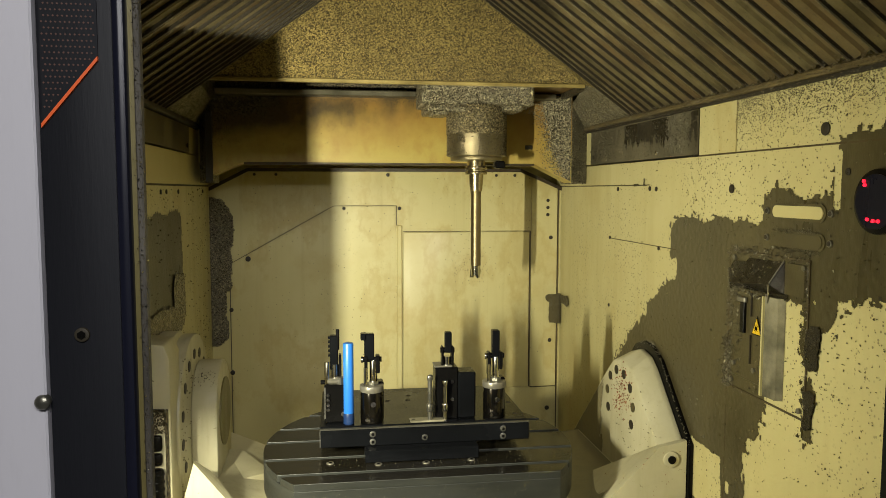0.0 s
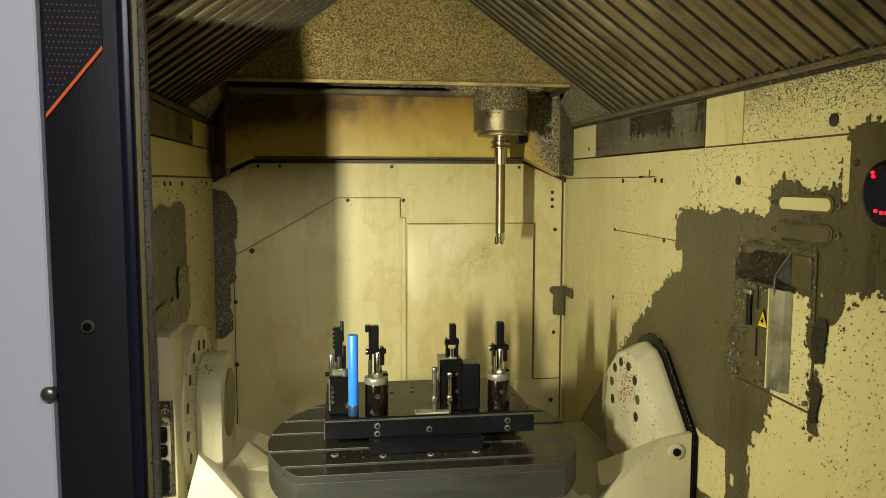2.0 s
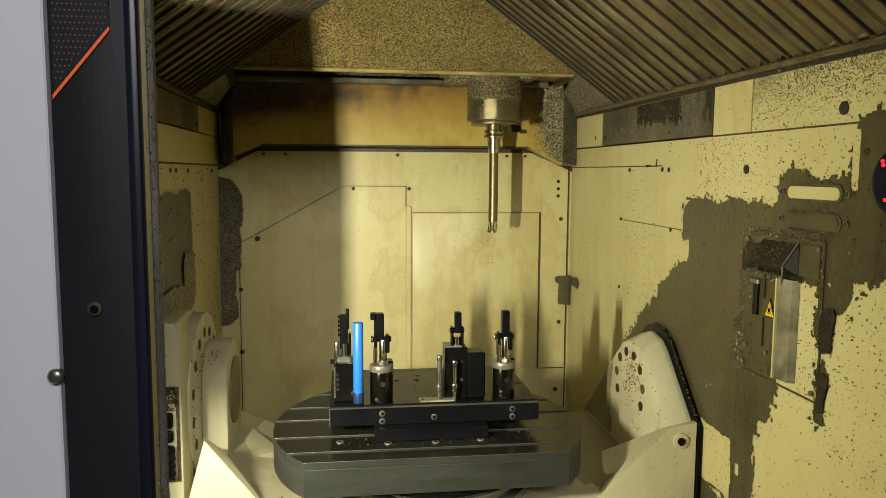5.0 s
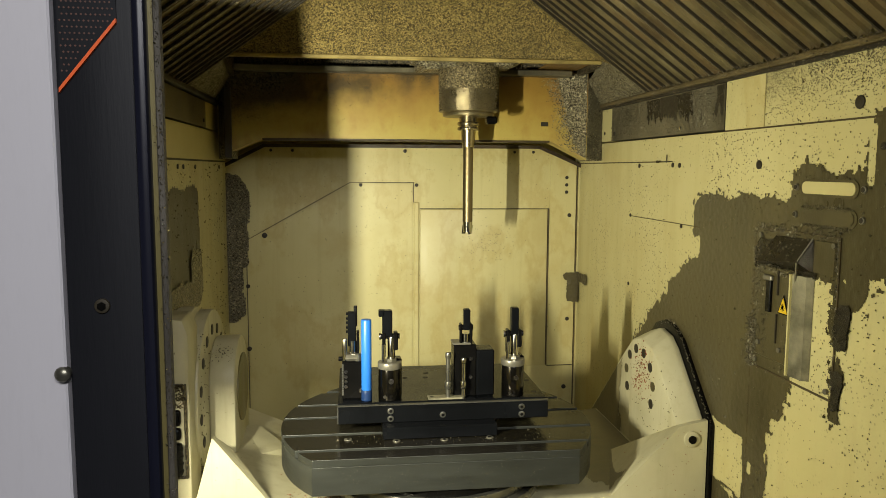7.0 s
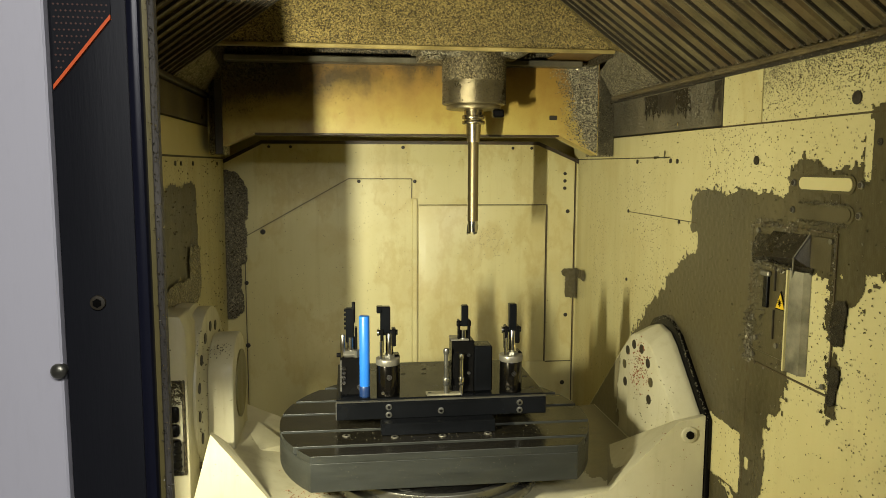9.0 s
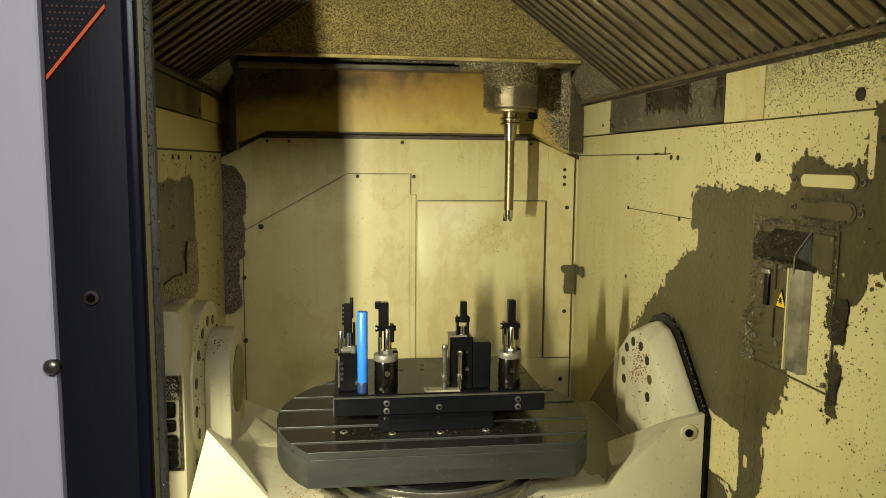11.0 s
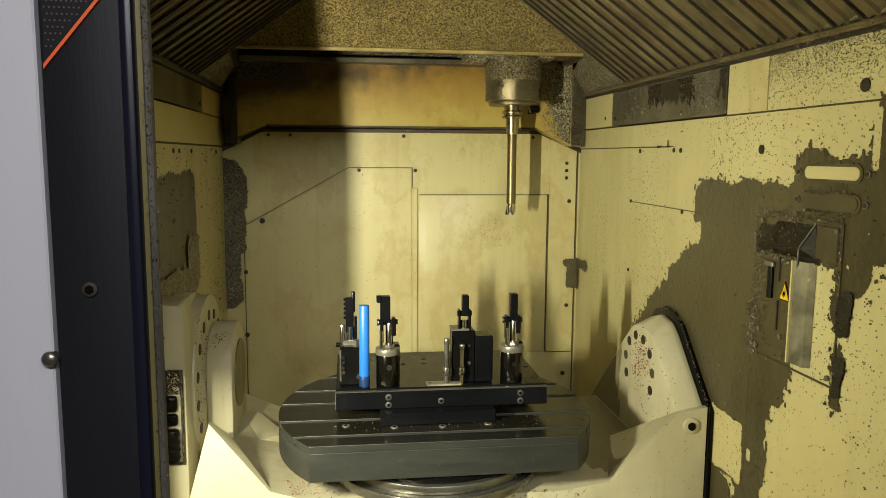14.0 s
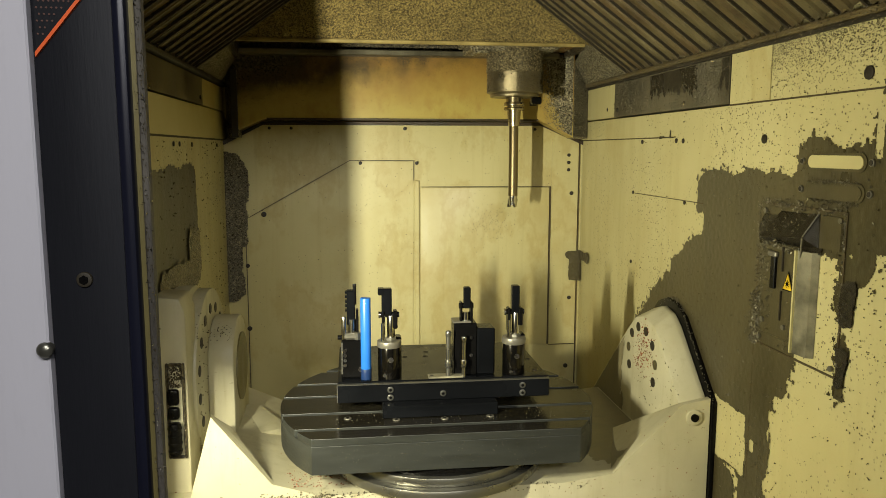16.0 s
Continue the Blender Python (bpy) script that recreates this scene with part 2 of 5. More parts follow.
BLACK = plain("blackened_steel", (0.005, 0.0048, 0.0045), 0.24, 0.05, 0.4, 60, (1, 1, 1), 0.1, 0.2)
BLACK_PLATE = plain("blued_tool_steel", (0.006, 0.0066, 0.0075), 0.24, 0.1, 0.5, 45, (1, 1, 1), 0.12, 0.2)
GREYRING = plain("grey_aluminium", (0.24, 0.225, 0.175), 0.4, 0.6, 0.2, 60)
BLUE = plain("blue_plastic", (0.02, 0.155, 0.58), 0.38, 0.0, 0.12, 60, (1, 1, 1), 0.05, 0.05)
JAMB = plain("black_profile", (0.015, 0.016, 0.021), 0.5, 0.1, 0.3, 50, (1, 1, 0.1), 0.08, 0.1)
JAMB_GLOSS = plain("glossy_black_edge", (0.010, 0.011, 0.022), 0.28, 0.1, 0.3, 50, (1, 1, 0.1), 0.05, 0.05)
RUBBER = plain("wiper_rubber", (0.085, 0.078, 0.068), 0.45, 0.0, 0.8, 160, (1, 1, 0.3), 0.15, 0.5)
GREY = plain("grey_housing_paint", (0.53, 0.525, 0.60), 0.45, 0.0, 0.08, 25, (1, 1, 0.2), 0.06, 0.05)
ORANGE = plain("orange_stripe", (0.80, 0.12, 0.02), 0.45, 0.0, 0.1, 50)
YELLOW = plain("warning_yellow", (0.75, 0.50, 0.02), 0.45, 0.0, 0.15, 80)
CONCRETE = plain("workshop_concrete", (0.14, 0.14, 0.135), 0.7, 0.0, 0.25, 12)
WHITE = plain("workshop_white_wall", (0.30, 0.30, 0.29), 0.7, 0.0, 0.1, 12)
RED = glow("red_led", (1.0, 0.01, 0.03), 2.5)
LIP = plain("yellowed_lip_paint", (0.40, 0.31, 0.11), 0.4, 0.0, 0.55, 90)
GUNK = plain("black_oily_gunk", (0.020, 0.016, 0.009), 0.30, 0.0, 0.5, 90, (1, 1, 1), 0.12, 0.6)
RUST = plain("rusty_mark", (0.25, 0.08, 0.03), 0.7, 0.0, 0.4, 200)


for m_, level in ((JAMB, 0.15), (JAMB_GLOSS, 0.22), (BLACK, 0.13), (BLACK_PLATE, 0.10), (TABLE_TOP, 0.33), (RUBBER, 0.2), (SLUDGE, 0.5)):
    m_.node_tree.nodes["Principled BSDF"].inputs["Specular IOR Level"].default_value = level


# ---------------------------------------------------------------- mesh helpers
def add_box(bm, x0, x1, y0, y1, z0, z1, bevel=0.0, seg=1):
    r = bmesh.ops.create_cube(bm, size=1.0, matrix=Matrix.Translation(((x0 + x1) / 2, (y0 + y1) / 2, (z0 + z1) / 2)) @ Matrix.Diagonal((x1 - x0, y1 - y0, z1 - z0, 1)))
    if bevel:
        es = list({e for v in r["verts"] for e in v.link_edges})
        bmesh.ops.bevel(bm, geom=es, offset=bevel, segments=seg, affect="EDGES", profile=0.5)
    return bm


AXES = {"x": Matrix.Rotation(radians(90), 4, "Y"), "y": Matrix.Rotation(radians(-90), 4, "X"), "z": Matrix()}


def add_cyl(bm, c, r, length, axis="z", seg=24, r2=None, bevel=0.0):
    """Cylinder or cone that starts at c and runs along axis."""
    m = Matrix.Translation(c) @ AXES[axis] @ Matrix.Translation((0, 0, length / 2))
    g = bmesh.ops.create_cone(bm, cap_ends=True, segments=seg, radius1=r, radius2=r if r2 is None else r2, depth=length, matrix=m)
    if bevel:
        caps = [f for f in {f for v in g["verts"] for f in v.link_faces} if len(f.verts) > 4]
        es = list({e for f in caps for e in f.edges})
        bmesh.ops.bevel(bm, geom=es, offset=bevel, segments=2, affect="EDGES", profile=0.5)
    return bm


def add_prism(bm, pts, axis, a, b):
    """Polygon (two coordinates in order of the other axes) extruded along axis from a to b."""
    def at(p, d):
        return {"x": (d, p[0], p[1]), "y": (p[0], d, p[1]), "z": (p[0], p[1], d)}[axis]
    lo = [bm.verts.new(at(p, a)) for p in pts]
    hi = [bm.verts.new(at(p, b)) for p in pts]
    bm.faces.new(lo)
    bm.faces.new(hi[::-1])
    n = len(pts)
    for i in range(n):
        bm.faces.new((lo[i], hi[i], hi[(i + 1) % n], lo[(i + 1) % n]))
    bmesh.ops.recalc_face_normals(bm, faces=bm.faces)
    return bm


def soften(bm, w, angle=0.5):
    es = [e for e in bm.edges if len(e.link_faces) == 2 and e.calc_face_angle(0) > angle]
    bmesh.ops.bevel(bm, geom=es, offset=w, segments=2, affect="EDGES", profile=0.5, clamp_overlap=True)
    return bm


def mesh_of(bm, name, material, smooth=True):
    me = bpy.data.meshes.new(name)
    bm.to_mesh(me)
    bm.free()
    me.materials.append(material)
    if smooth:
        for p in me.polygons:
            p.use_smooth = True
        me.set_sharp_from_angle(angle=radians(35))
    return me


def solid(name, bm, material, label="", category="", kind="", group=""):
    return tagged(new(name, mesh_of(bm, name, material)), label, category, group, kind)


def part(name, bm, material, parent, label=""):
    ob = new(name, mesh_of(bm, name, material))
    ob.parent = parent
    return tagged(ob, label)


def empty(name, loc, label, category, group="", kind=""):
    e = new(name)
    e.empty_display_size = 0.05
    e.location = loc
    return tagged(e, label, category, group, kind)


def B():
    return bmesh.new()


def box(*a, **k):
    return add_box(B(), *a, **k)


def cyl(*a, **k):
    return add_cyl(B(), *a, **k)


def prism(*a):
    return add_prism(B(), *a)


# ---------------------------------------------------------------- plan (metres)
XL, XR, YB = -0.416, 0.778, 2.549      # inner faces of the side walls and of the back wall
XC = 0.181                             # middle of the machine
EAVE = 1.835                           # foot of the folding roof
RISE = 0.72                            # its slope
BELLOWS_FRONT = 0.70
SEAT = 1.052                           # top of the round table

# ---------------------------------------------------------------- structure
def shell():
    floor = solid("floor", box(-3.0, 3.5, -3.2, 3.2, -0.1, 0.0), CONCRETE, "grey concrete workshop floor", kind="structure")
    solid("ceiling", box(-3.0, 3.5, -3.2, 3.2, 3.2, 3.3), WHITE, "plain grey workshop ceiling", kind="structure")
    solid("wall_south", box(-3.0, 3.5, -3.3, -3.2, 0, 3.2), WHITE, "plain grey workshop wall", kind="structure")
    solid("wall_workshop_west", box(-3.1, -3.0, -3.2, 3.2, 0, 3.2), WHITE, "plain grey workshop wall", kind="structure")
    solid("wall_workshop_east", box(3.5, 3.6, -3.2, 3.2, 0, 3.2), WHITE, "plain grey workshop wall", kind="structure")
    solid("wall_workshop_north", box(-3.0, 3.5, 3.2, 3.3, 0, 3.2), WHITE, "plain grey workshop wall", kind="structure")
    # chip pan, and unseen closing sheets that keep outside light out of the machine
    solid("chip_pan", box(-0.55, 0.9, 0.62, 2.6, 0.30, 0.34), CREAM, "cream sheet-metal pan under the cradle", kind="structure")
    solid("machine_roof", box(-0.55, 0.9, 0.62, 2.70, 2.42, 2.45), CREAM_CLEAN, "sheet roof above the folding cover", kind="structure")
    solid("machine_rear_sheet", box(-0.55, 0.9, 2.66, 2.70, 0.34, 2.42), CREAM_CLEAN, "rear sheet of the machine", kind="structure")
    solid("side_sheet_left", box(-0.60, -0.55, 0.62, 2.70, 0.0, 2.42), CREAM_CLEAN, "outer side sheet of the machine", kind="structure")
    solid("side_sheet_right", box(0.90, 0.95, 0.62, 2.70, 0.0, 2.42), CREAM_CLEAN, "outer side sheet of the machine", kind="structure")
    # out of view; its lower edge sets how far the luminaire reaches in
    solid("machine_front_top", box(-0.55, 0.9, 0.60, 0.63, 2.07, 2.45), CREAM_CLEAN, "unseen front sheet above the opening that limits outside light", kind="structure")


shell()


def screw(parent, c, r, axis, material=SEAM, proud=0.003):
    bm = B()
    sign = {"x": -1 if c[0] > 0 else 1, "y": -1, "z": 1}[axis]
    start = list(c)
    k = "xyz".index(axis)
    if sign < 0:
        start[k] -= proud
    add_cyl(bm, start, r, proud, axis, 12, bevel=0.0008)
    return part("screw", bm, material, parent)


def walls():
    # back wall with its chamfered upper edge
    back = solid("wall_back", prism([(XL, 0.34), (XR, 0.34), (XR, 1.643), (0.63, 1.707), (-0.288, 1.707), (XL, 1.643)], "y", YB, YB + 0.05), CREAM_WALL,
                 "cream enamelled back wall with chamfered top edge", kind="structure")
    y = YB
    # dark sealing lip along the chamfered edge
    lip = [(XL, 1.637), (-0.292, 1.701), (0.632, 1.703), (XR, 1.640)]
    bm = B()
    for (xa, za), (xb, zb) in zip(lip, lip[1:]):
        d = Vector((xb - xa, 0, zb - za))
        m = Matrix.Translation(((xa + xb) / 2, y - 0.004, (za + zb) / 2)) @ Matrix.Rotation(-math.atan2(d.z, d.x), 4, "Y") @ Matrix.Diagonal((d.length + 0.004, 0.012, 0.011, 1))
        bmesh.ops.create_cube(bm, size=1, matrix=m)
    part("sealing_lip", bm, LIPSEAL, back, "black rubber sealing lip")
    # sheet panels, each a little proud of the next
    part("panel", prism([(-0.352, 0.36), (0.196, 0.36), (0.196, 1.578), (-0.013, 1.578), (-0.349, 1.388)], "y", y - 0.004, y), CREAM_WALL, back)
    part("panel", soften(prism([(0.222, 0.94), (0.664, 0.94), (0.664, 1.491), (0.222, 1.491)], "y", y - 0.007, y), 0.003), CREAM_WALL, back)
    part("panel", prism([(0.672, 0.94), (0.764, 0.94), (0.764, 1.643), (0.672, 1.69)], "y", y - 0.0045, y), CREAM_WALL, back)
    part("cover_strip", box(0.201, 0.217, y - 0.009, y, 0.36, 1.515, bevel=0.002), CREAM_WALL, back)
    # open joints
    def joint(xa, za, xb, zb, w=0.003):
        d = Vector((xb - xa, 0, zb - za))
        bm = B()
        m = Matrix.Translation(((xa + xb) / 2, y - 0.003, (za + zb) / 2)) @ Matrix.Rotation(-math.atan2(d.z, d.x), 4, "Y") @ Matrix.Diagonal((d.length, 0.005, w, 1))
        bmesh.ops.create_cube(bm, size=1, matrix=m)
        part("joint", bm, JOINT, back)
    joint(-0.352, 1.391, -0.013, 1.5815, 0.0017)
    joint(-0.013, 1.5815, 0.2, 1.5815, 0.002)
    joint(0.199, 1.5815, 0.199, 1.515, 0.0014)
    joint(-0.355, 1.39, -0.355, 0.36, 0.002)
    joint(0.668, 0.94, 0.668, 1.493, 0.0035)
    joint(0.222, 1.4935, 0.668, 1.4935, 0.0016)
    joint(0.672, 0.938, 0.764, 0.938, 0.002)
    joint(0.768, 0.36, 0.768, 1.64, 0.0028)
    for x, z, r in ((-0.295, 1.406, 0.009), (0.022, 1.573, 0.006), (0.209, 1.573, 0.006), (0.209, 1.48, 0.005), (0.209, 1.28, 0.005), (0.209, 1.09, 0.005),
                    (-0.352, 1.236, 0.007), (-0.352, 1.024, 0.008), (-0.27, 1.686, 0.005), (-0.2, 1.686, 0.005), (0.17, 1.686, 0.006), (0.545, 1.686, 0.005), (0.61, 1.686, 0.005),
                    (0.73, 1.60, 0.006), (0.73, 1.575, 0.006), (0.73, 1.55, 0.006), (0.742, 1.47, 0.007), (0.742, 1.105, 0.007), (0.735, 0.86, 0.008), (-0.385, 1.60, 0.006)):
        screw(back, (x, y - 0.004, z), r, "y")
    # left wall
    left = solid("wall_left", box(XL - 0.03, XL, 1.0, YB + 0.05, 0.34, 1.645), CREAM, "cream enamelled side wall spattered with chips", kind="structure")
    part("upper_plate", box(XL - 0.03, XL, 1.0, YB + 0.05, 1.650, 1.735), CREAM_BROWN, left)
    part("joint", box(XL - 0.03, XL - 0.002, 1.0, YB, 1.645, 1.650), SEAM, left)
    part("slide_strip", box(XL - 0.03, XL + 0.003, 1.0, 2.215, 1.739, 1.812), GALV, left, "oily steel strip below the roof rail")
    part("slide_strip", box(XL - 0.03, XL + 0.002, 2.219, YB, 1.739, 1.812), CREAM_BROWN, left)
    part("rail", box(XL - 0.03, XL + 0.014, 0.75, YB, 1.815, 1.829, bevel=0.003), SEAM, left, "dark guide rail of the folding roof")
    for yy in (1.86, 1.92, 2.06, 2.42):
        screw(left, (XL, yy, 1.63), 0.006, "x")
    screw(left, (XL + 0.003, 2.18, 1.758), 0.006, "x")
    # right wall
    right = solid("wall_right", box(XR, XR + 0.03, 0.60, YB + 0.05, 0.34, 1.709), CREAM, "cream enamelled side wall with a crusted oil film", kind="structure")
    part("upper_plate", box(XR, XR + 0.03, 0.60, 1.398, 1.712, 1.826), CREAM, right)
    part("upper_plate", box(XR - 0.0015, XR + 0.03, 1.400, 1.548, 1.712, 1.826), CREAM_WALL, right, "yellowed clean plate")
    part("slide_strip", box(XR - 0.003, XR + 0.03, 1.551, 2.236, 1.714, 1.812), GALV, right, "oily steel strip below the roof rail")
    part("slide_strip", box(XR - 0.002, XR + 0.03, 2.24, YB, 1.714, 1.812), CREAM_CLEAN, right)
    part("rail", box(XR - 0.014, XR + 0.03, 0.60, YB, 1.8205, 1.832, bevel=0.003), RAIL, right, "greasy brown guide rail of the folding roof")
    part("rail_gap", box(XR - 0.006, XR + 0.03, 0.60, YB, 1.813, 1.8195), SEAM, right)
    part("joint", box(XR - 0.0012, XR + 0.02, 0.60, 1.548, 1.7085, 1.7115), JOINT, right)
    part("joint", box(XR - 0.0012, XR + 0.02, 1.82, YB, 1.647, 1.650), JOINT, right)
    part("joint", box(XR - 0.0012, XR + 0.02, 1.404, 1.408, 0.36, 1.52), JOINT, right)
    bm = B()
    bmesh.ops.create_cube(bm, size=1, matrix=Matrix.Translation((XR, 1.855, 1.4985)) @ Matrix.Diagonal((0.003, 0.42, 0.0018, 1)))
    part("joint", bm, JOINT, right)
    for yy, z, r in ((2.013, 1.639, 0.006), (1.80, 1.640, 0.006), (1.762, 1.639, 0.006), (1.409, 1.639, 0.009), (1.128, 1.735, 0.011), (2.067, 1.304, 0.005), (2.068, 1.5, 0.005),
                     (1.74, 1.494, 0.005), (2.30, 1.74, 0.006), (1.07, 1.665, 0.006)):
        screw(right, (XR, yy, z), r, "x")
    screw(right, (XR - 0.003, 2.21, 1.735), 0.006, "x")
    screw(right, (XR - 0.003, 1.76, 1.727), 0.005, "x", CHROME)
    return back, left, right


BACK, LEFT, RIGHT = walls()


def film(name, inside, u0, u1, v0, v1, put, material, cell=0.004, label="", kind="stuff", thick=0.0014, seed=0.0):
    """Crusted film on a wall: every cell of a fine grid for which inside(u, v) holds, with an uneven skin."""
    nu, nv = int((u1 - u0) / cell), int((v1 - v0) / cell)
    verts, faces, index = [], [], {}
    def vert(i, j):
        if (i, j) not in index:
            u, v = u0 + i * cell, v0 + j * cell
            jig = noise.noise_vector(Vector((u * 300, v * 300, seed))) * cell * 0.45
            d = thick * (0.8 + 0.3 * noise.noise(Vector((u * 90, v * 90, seed))))
            index[(i, j)] = len(verts)
            verts.append(put(u + jig.x, v + jig.y, max(0.0005, d)))
        return index[(i, j)]
    for i in range(nu):
        for j in range(nv):
            if inside(u0 + (i + 0.5) * cell, v0 + (j + 0.5) * cell):
                faces.append((vert(i, j), vert(i + 1, j), vert(i + 1, j + 1), vert(i, j + 1)))
    me = bpy.data.meshes.new(name)
    me.from_pydata(verts, [], faces)
    me.materials.append(material)
    for p in me.polygons:
        p.use_smooth = True
    return tagged(new(name, me), label, "oil film", kind=kind)


def rbox(u, v, u0, u1, v0, v1, r=0.02):
    """Distance to a rounded box, negative inside."""
    cu, cv = abs(u - (u0 + u1) / 2) - (u1 - u0) / 2 + r, abs(v - (v0 + v1) / 2) - (v1 - v0) / 2 + r
    return math.hypot(max(cu, 0), max(cv, 0)) + min(max(cu, cv), 0) - r


def ragged(u, v, s=1.0):
    return s * (0.030 * noise.noise(Vector((u * 9, v * 9, 3))) + 0.014 * noise.noise(Vector((u * 30, v * 30, 7))) + 0.006 * noise.noise(Vector((u * 110, v * 110, 1))))


def on_right(y, z):
    # bank that widens downwards to the arm of the cradle
    bank = max((y - 1.655 - 1.25 * (1.45 - z)) / 1.6, rbox(y, z, 1.40, 2.10, 0.95, 1.47, 0.03))
    d = min(rbox(y, z, 1.10, 1.672, 1.44, 1.577, 0.045), rbox(y, z, 1.03, 1.295, 1.50, 1.632, 0.03), rbox(y, z, 0.60, 1.10, 1.465, 1.72, 0.03), bank,
            rbox(y, z, 1.272, 1.47, 1.20, 1.49, 0.02), rbox(y, z, 1.300, 1.45, 1.16, 1.30, 0.03), rbox(y, z, 1.337, 1.43, 0.50, 1.22, 0.02), rbox(y, z, 1.125, 1.172, 1.35, 1.52, 0.02),
            rbox(y, z, 1.45, 1.9, 0.4, 0.955, 0.03), rbox(y, z, 1.14, 1.33, 1.44, 1.52, 0.02), rbox(y, z, 1.132, 1.158, 1.215, 1.315, 0.012), rbox(y, z, 1.085, 1.15, 1.41, 1.52, 0.03))
    keep = min(rbox(y, z, 1.125, 1.258, 1.589, 1.609, 0.01), rbox(y, z, 1.418, 1.556, 0.958, 1.088, 0.012) + ragged(y, z, 0.3), rbox(y, z, 1.172 + 0.38 * max(0, z - 1.33), 1.262, 1.262, 1.455, 0.01) + ragged(y, z, 0.35),
               rbox(y, z, 1.385, 1.400, 1.02, 1.045, 0.007), rbox(y, z, 1.925, 1.945, 1.225, 1.25, 0.008), rbox(y, z, 1.085, 1.102, 1.605, 1.70, 0.008), rbox(y, z, 1.645, 1.69, 1.425, 1.475, 0.01) + ragged(y, z, 0.9))
    splash = 0.034 * max(0.0, noise.noise(Vector((y * 95, z * 95, 21))) - 0.12)
    return d + ragged(y, z, 0.9) - splash < 0 and keep > 0.0


film("oil_film", on_right, 0.62, 2.02, 0.60, 1.74, lambda u, v, d: (XR - d, u, v), SLUDGE, 0.0025, "dark olive crusted oil film on the cream wall")
film("oil_film", lambda y, z: min(rbox(y, z, 1.120, 1.152, 1.34, 1.41, 0.01), rbox(y, z, 1.127, 1.155, 1.235, 1.30, 0.01), rbox(y, z, 1.205, 1.40, 1.44, 1.50, 0.02)) + ragged(y, z, 0.5) < 0, 1.08, 1.45, 1.20, 1.54, lambda u, v, d: (XR - 0.003 - d, u, v), GUNK, 0.002, "black gunk stuck on the wall cover")
film("oil_film", lambda y, z: rbox(y, z, 1.55, 2.09, 1.28, 1.575, 0.05) + ragged(y, z, 0.6) < 0, 1.4, 2.2, 1.2, 1.65, lambda u, v, d: (XL + d, u, v), SLUDGE, 0.005, "dark olive oil film on the cream side wall")


film("chip_cake", lambda y, z: min(rbox(y, z, 1.66, 2.10, 1.265, 1.345, 0.03), rbox(y, z, 1.96, 2.09, 1.27, 1.41, 0.03)) + ragged(y, z, 0.8) < 0, 1.5, 2.2, 1.22, 1.46, lambda u, v, d: (XL + 0.002 + d * 3, u, v), CRUST, 0.004, "grey cake of packed chips on the side wall")


def chips(name, count, spot, normal, size, material, parent=None, label=""):
    """Loose swarf flakes pressed on a face; spot() gives a place on it."""
    verts, faces = [], []
    n = Vector(normal).normalized()
    for _ in range(count):
        p = spot()
        if p is None:
            continue
        p = Vector(p)
        s = size * random.uniform(0.5, 1.6)
        a = Vector((random.gauss(0, 1), random.gauss(0, 1), random.gauss(0, 1))).normalized()
        b = a.cross(n).normalized() if abs(a.dot(n)) < 0.98 else Vector((1, 0, 0))
        q = n.cross(b)
        k = len(verts)
        verts += [p - b * s, p + b * s * 0.4 + q * s * 0.5, p + q * s * -0.5, p + n * s * random.uniform(0.3, 1.0) + b * s * 0.3]
        faces += [(k, k + 1, k + 3), (k + 1, k + 2, k + 3), (k + 2, k, k + 3)]
    me = bpy.data.meshes.new(name)
    me.from_pydata([tuple(v) for v in verts], [], faces)
    me.materials.append(material)
    ob = tagged(new(name, me), label, "" if parent else "chips", kind="stuff")
    if parent:
        ob.parent = parent
    return ob


CHIP = plain("steel_chips", (0.21, 0.19, 0.13), 0.42, 0.65, 0.5, 200, (1, 1, 1), 0.12, 0.0)
CHIP_GOLD = plain("yellowed_chips", (0.40, 0.325, 0.13), 0.40, 0.5, 0.5, 200, (1, 1, 1), 0.12, 0.0)
CHIP_DULL = plain("dull_oily_chips", (0.19, 0.16, 0.095), 0.5, 0.3, 0.6, 200, (1, 1, 1), 0.12, 0.0)
CHIP_DARK = plain("dark_chips", (0.085, 0.068, 0.034), 0.4, 0.4, 0.5, 200, (1, 1, 1), 0.12, 0.0)


def on_corner(x, z):
    d = min(rbox(x, z, -0.44, -0.345, 1.28, 1.60, 0.05), rbox(x, z, -0.44, -0.365, 1.12, 1.33, 0.03))
    return d + ragged(x, z, 0.6) < 0


film("chip_cake", on_corner, XL, -0.30, 1.05, 1.66, lambda u, v, d: (u, YB - 0.004 - d * 5, v), CRUST, 0.005, "grey cake of packed chips in the wall corner")


def corner_spot():
    for _ in range(20):
        x, z = random.uniform(XL, -0.31), random.uniform(1.08, 1.64)
        if on_corner(x, z):
            return (x, YB - 0.010, z)


chips("swarf", 3500, corner_spot, (0, -1, 0), 0.0024, CHIP, label="loose steel chips stuck in the wall corner")

film("oil_film", lambda y, z: max(min(rbox(y, z, 1.70, 1.97, 1.70, 1.84, 0.02), rbox(y, z, 1.54, 1.592, 1.70, 1.84, 0.02)) + ragged(y, z, 0.5), 1.752 + 0.04 * max(0.0, y - 1.70) + 0.030 * noise.noise(Vector((y * 60, 2.0, z * 4))) + 0.018 * noise.noise(Vector((y * 190, 5.0, z * 9))) - z) < 0, 1.556, 2.23, 1.716, 1.811, lambda u, v, d: (XR - 0.003 - d, u, v), GUNK, 0.003, "black oily smear on the steel strip")


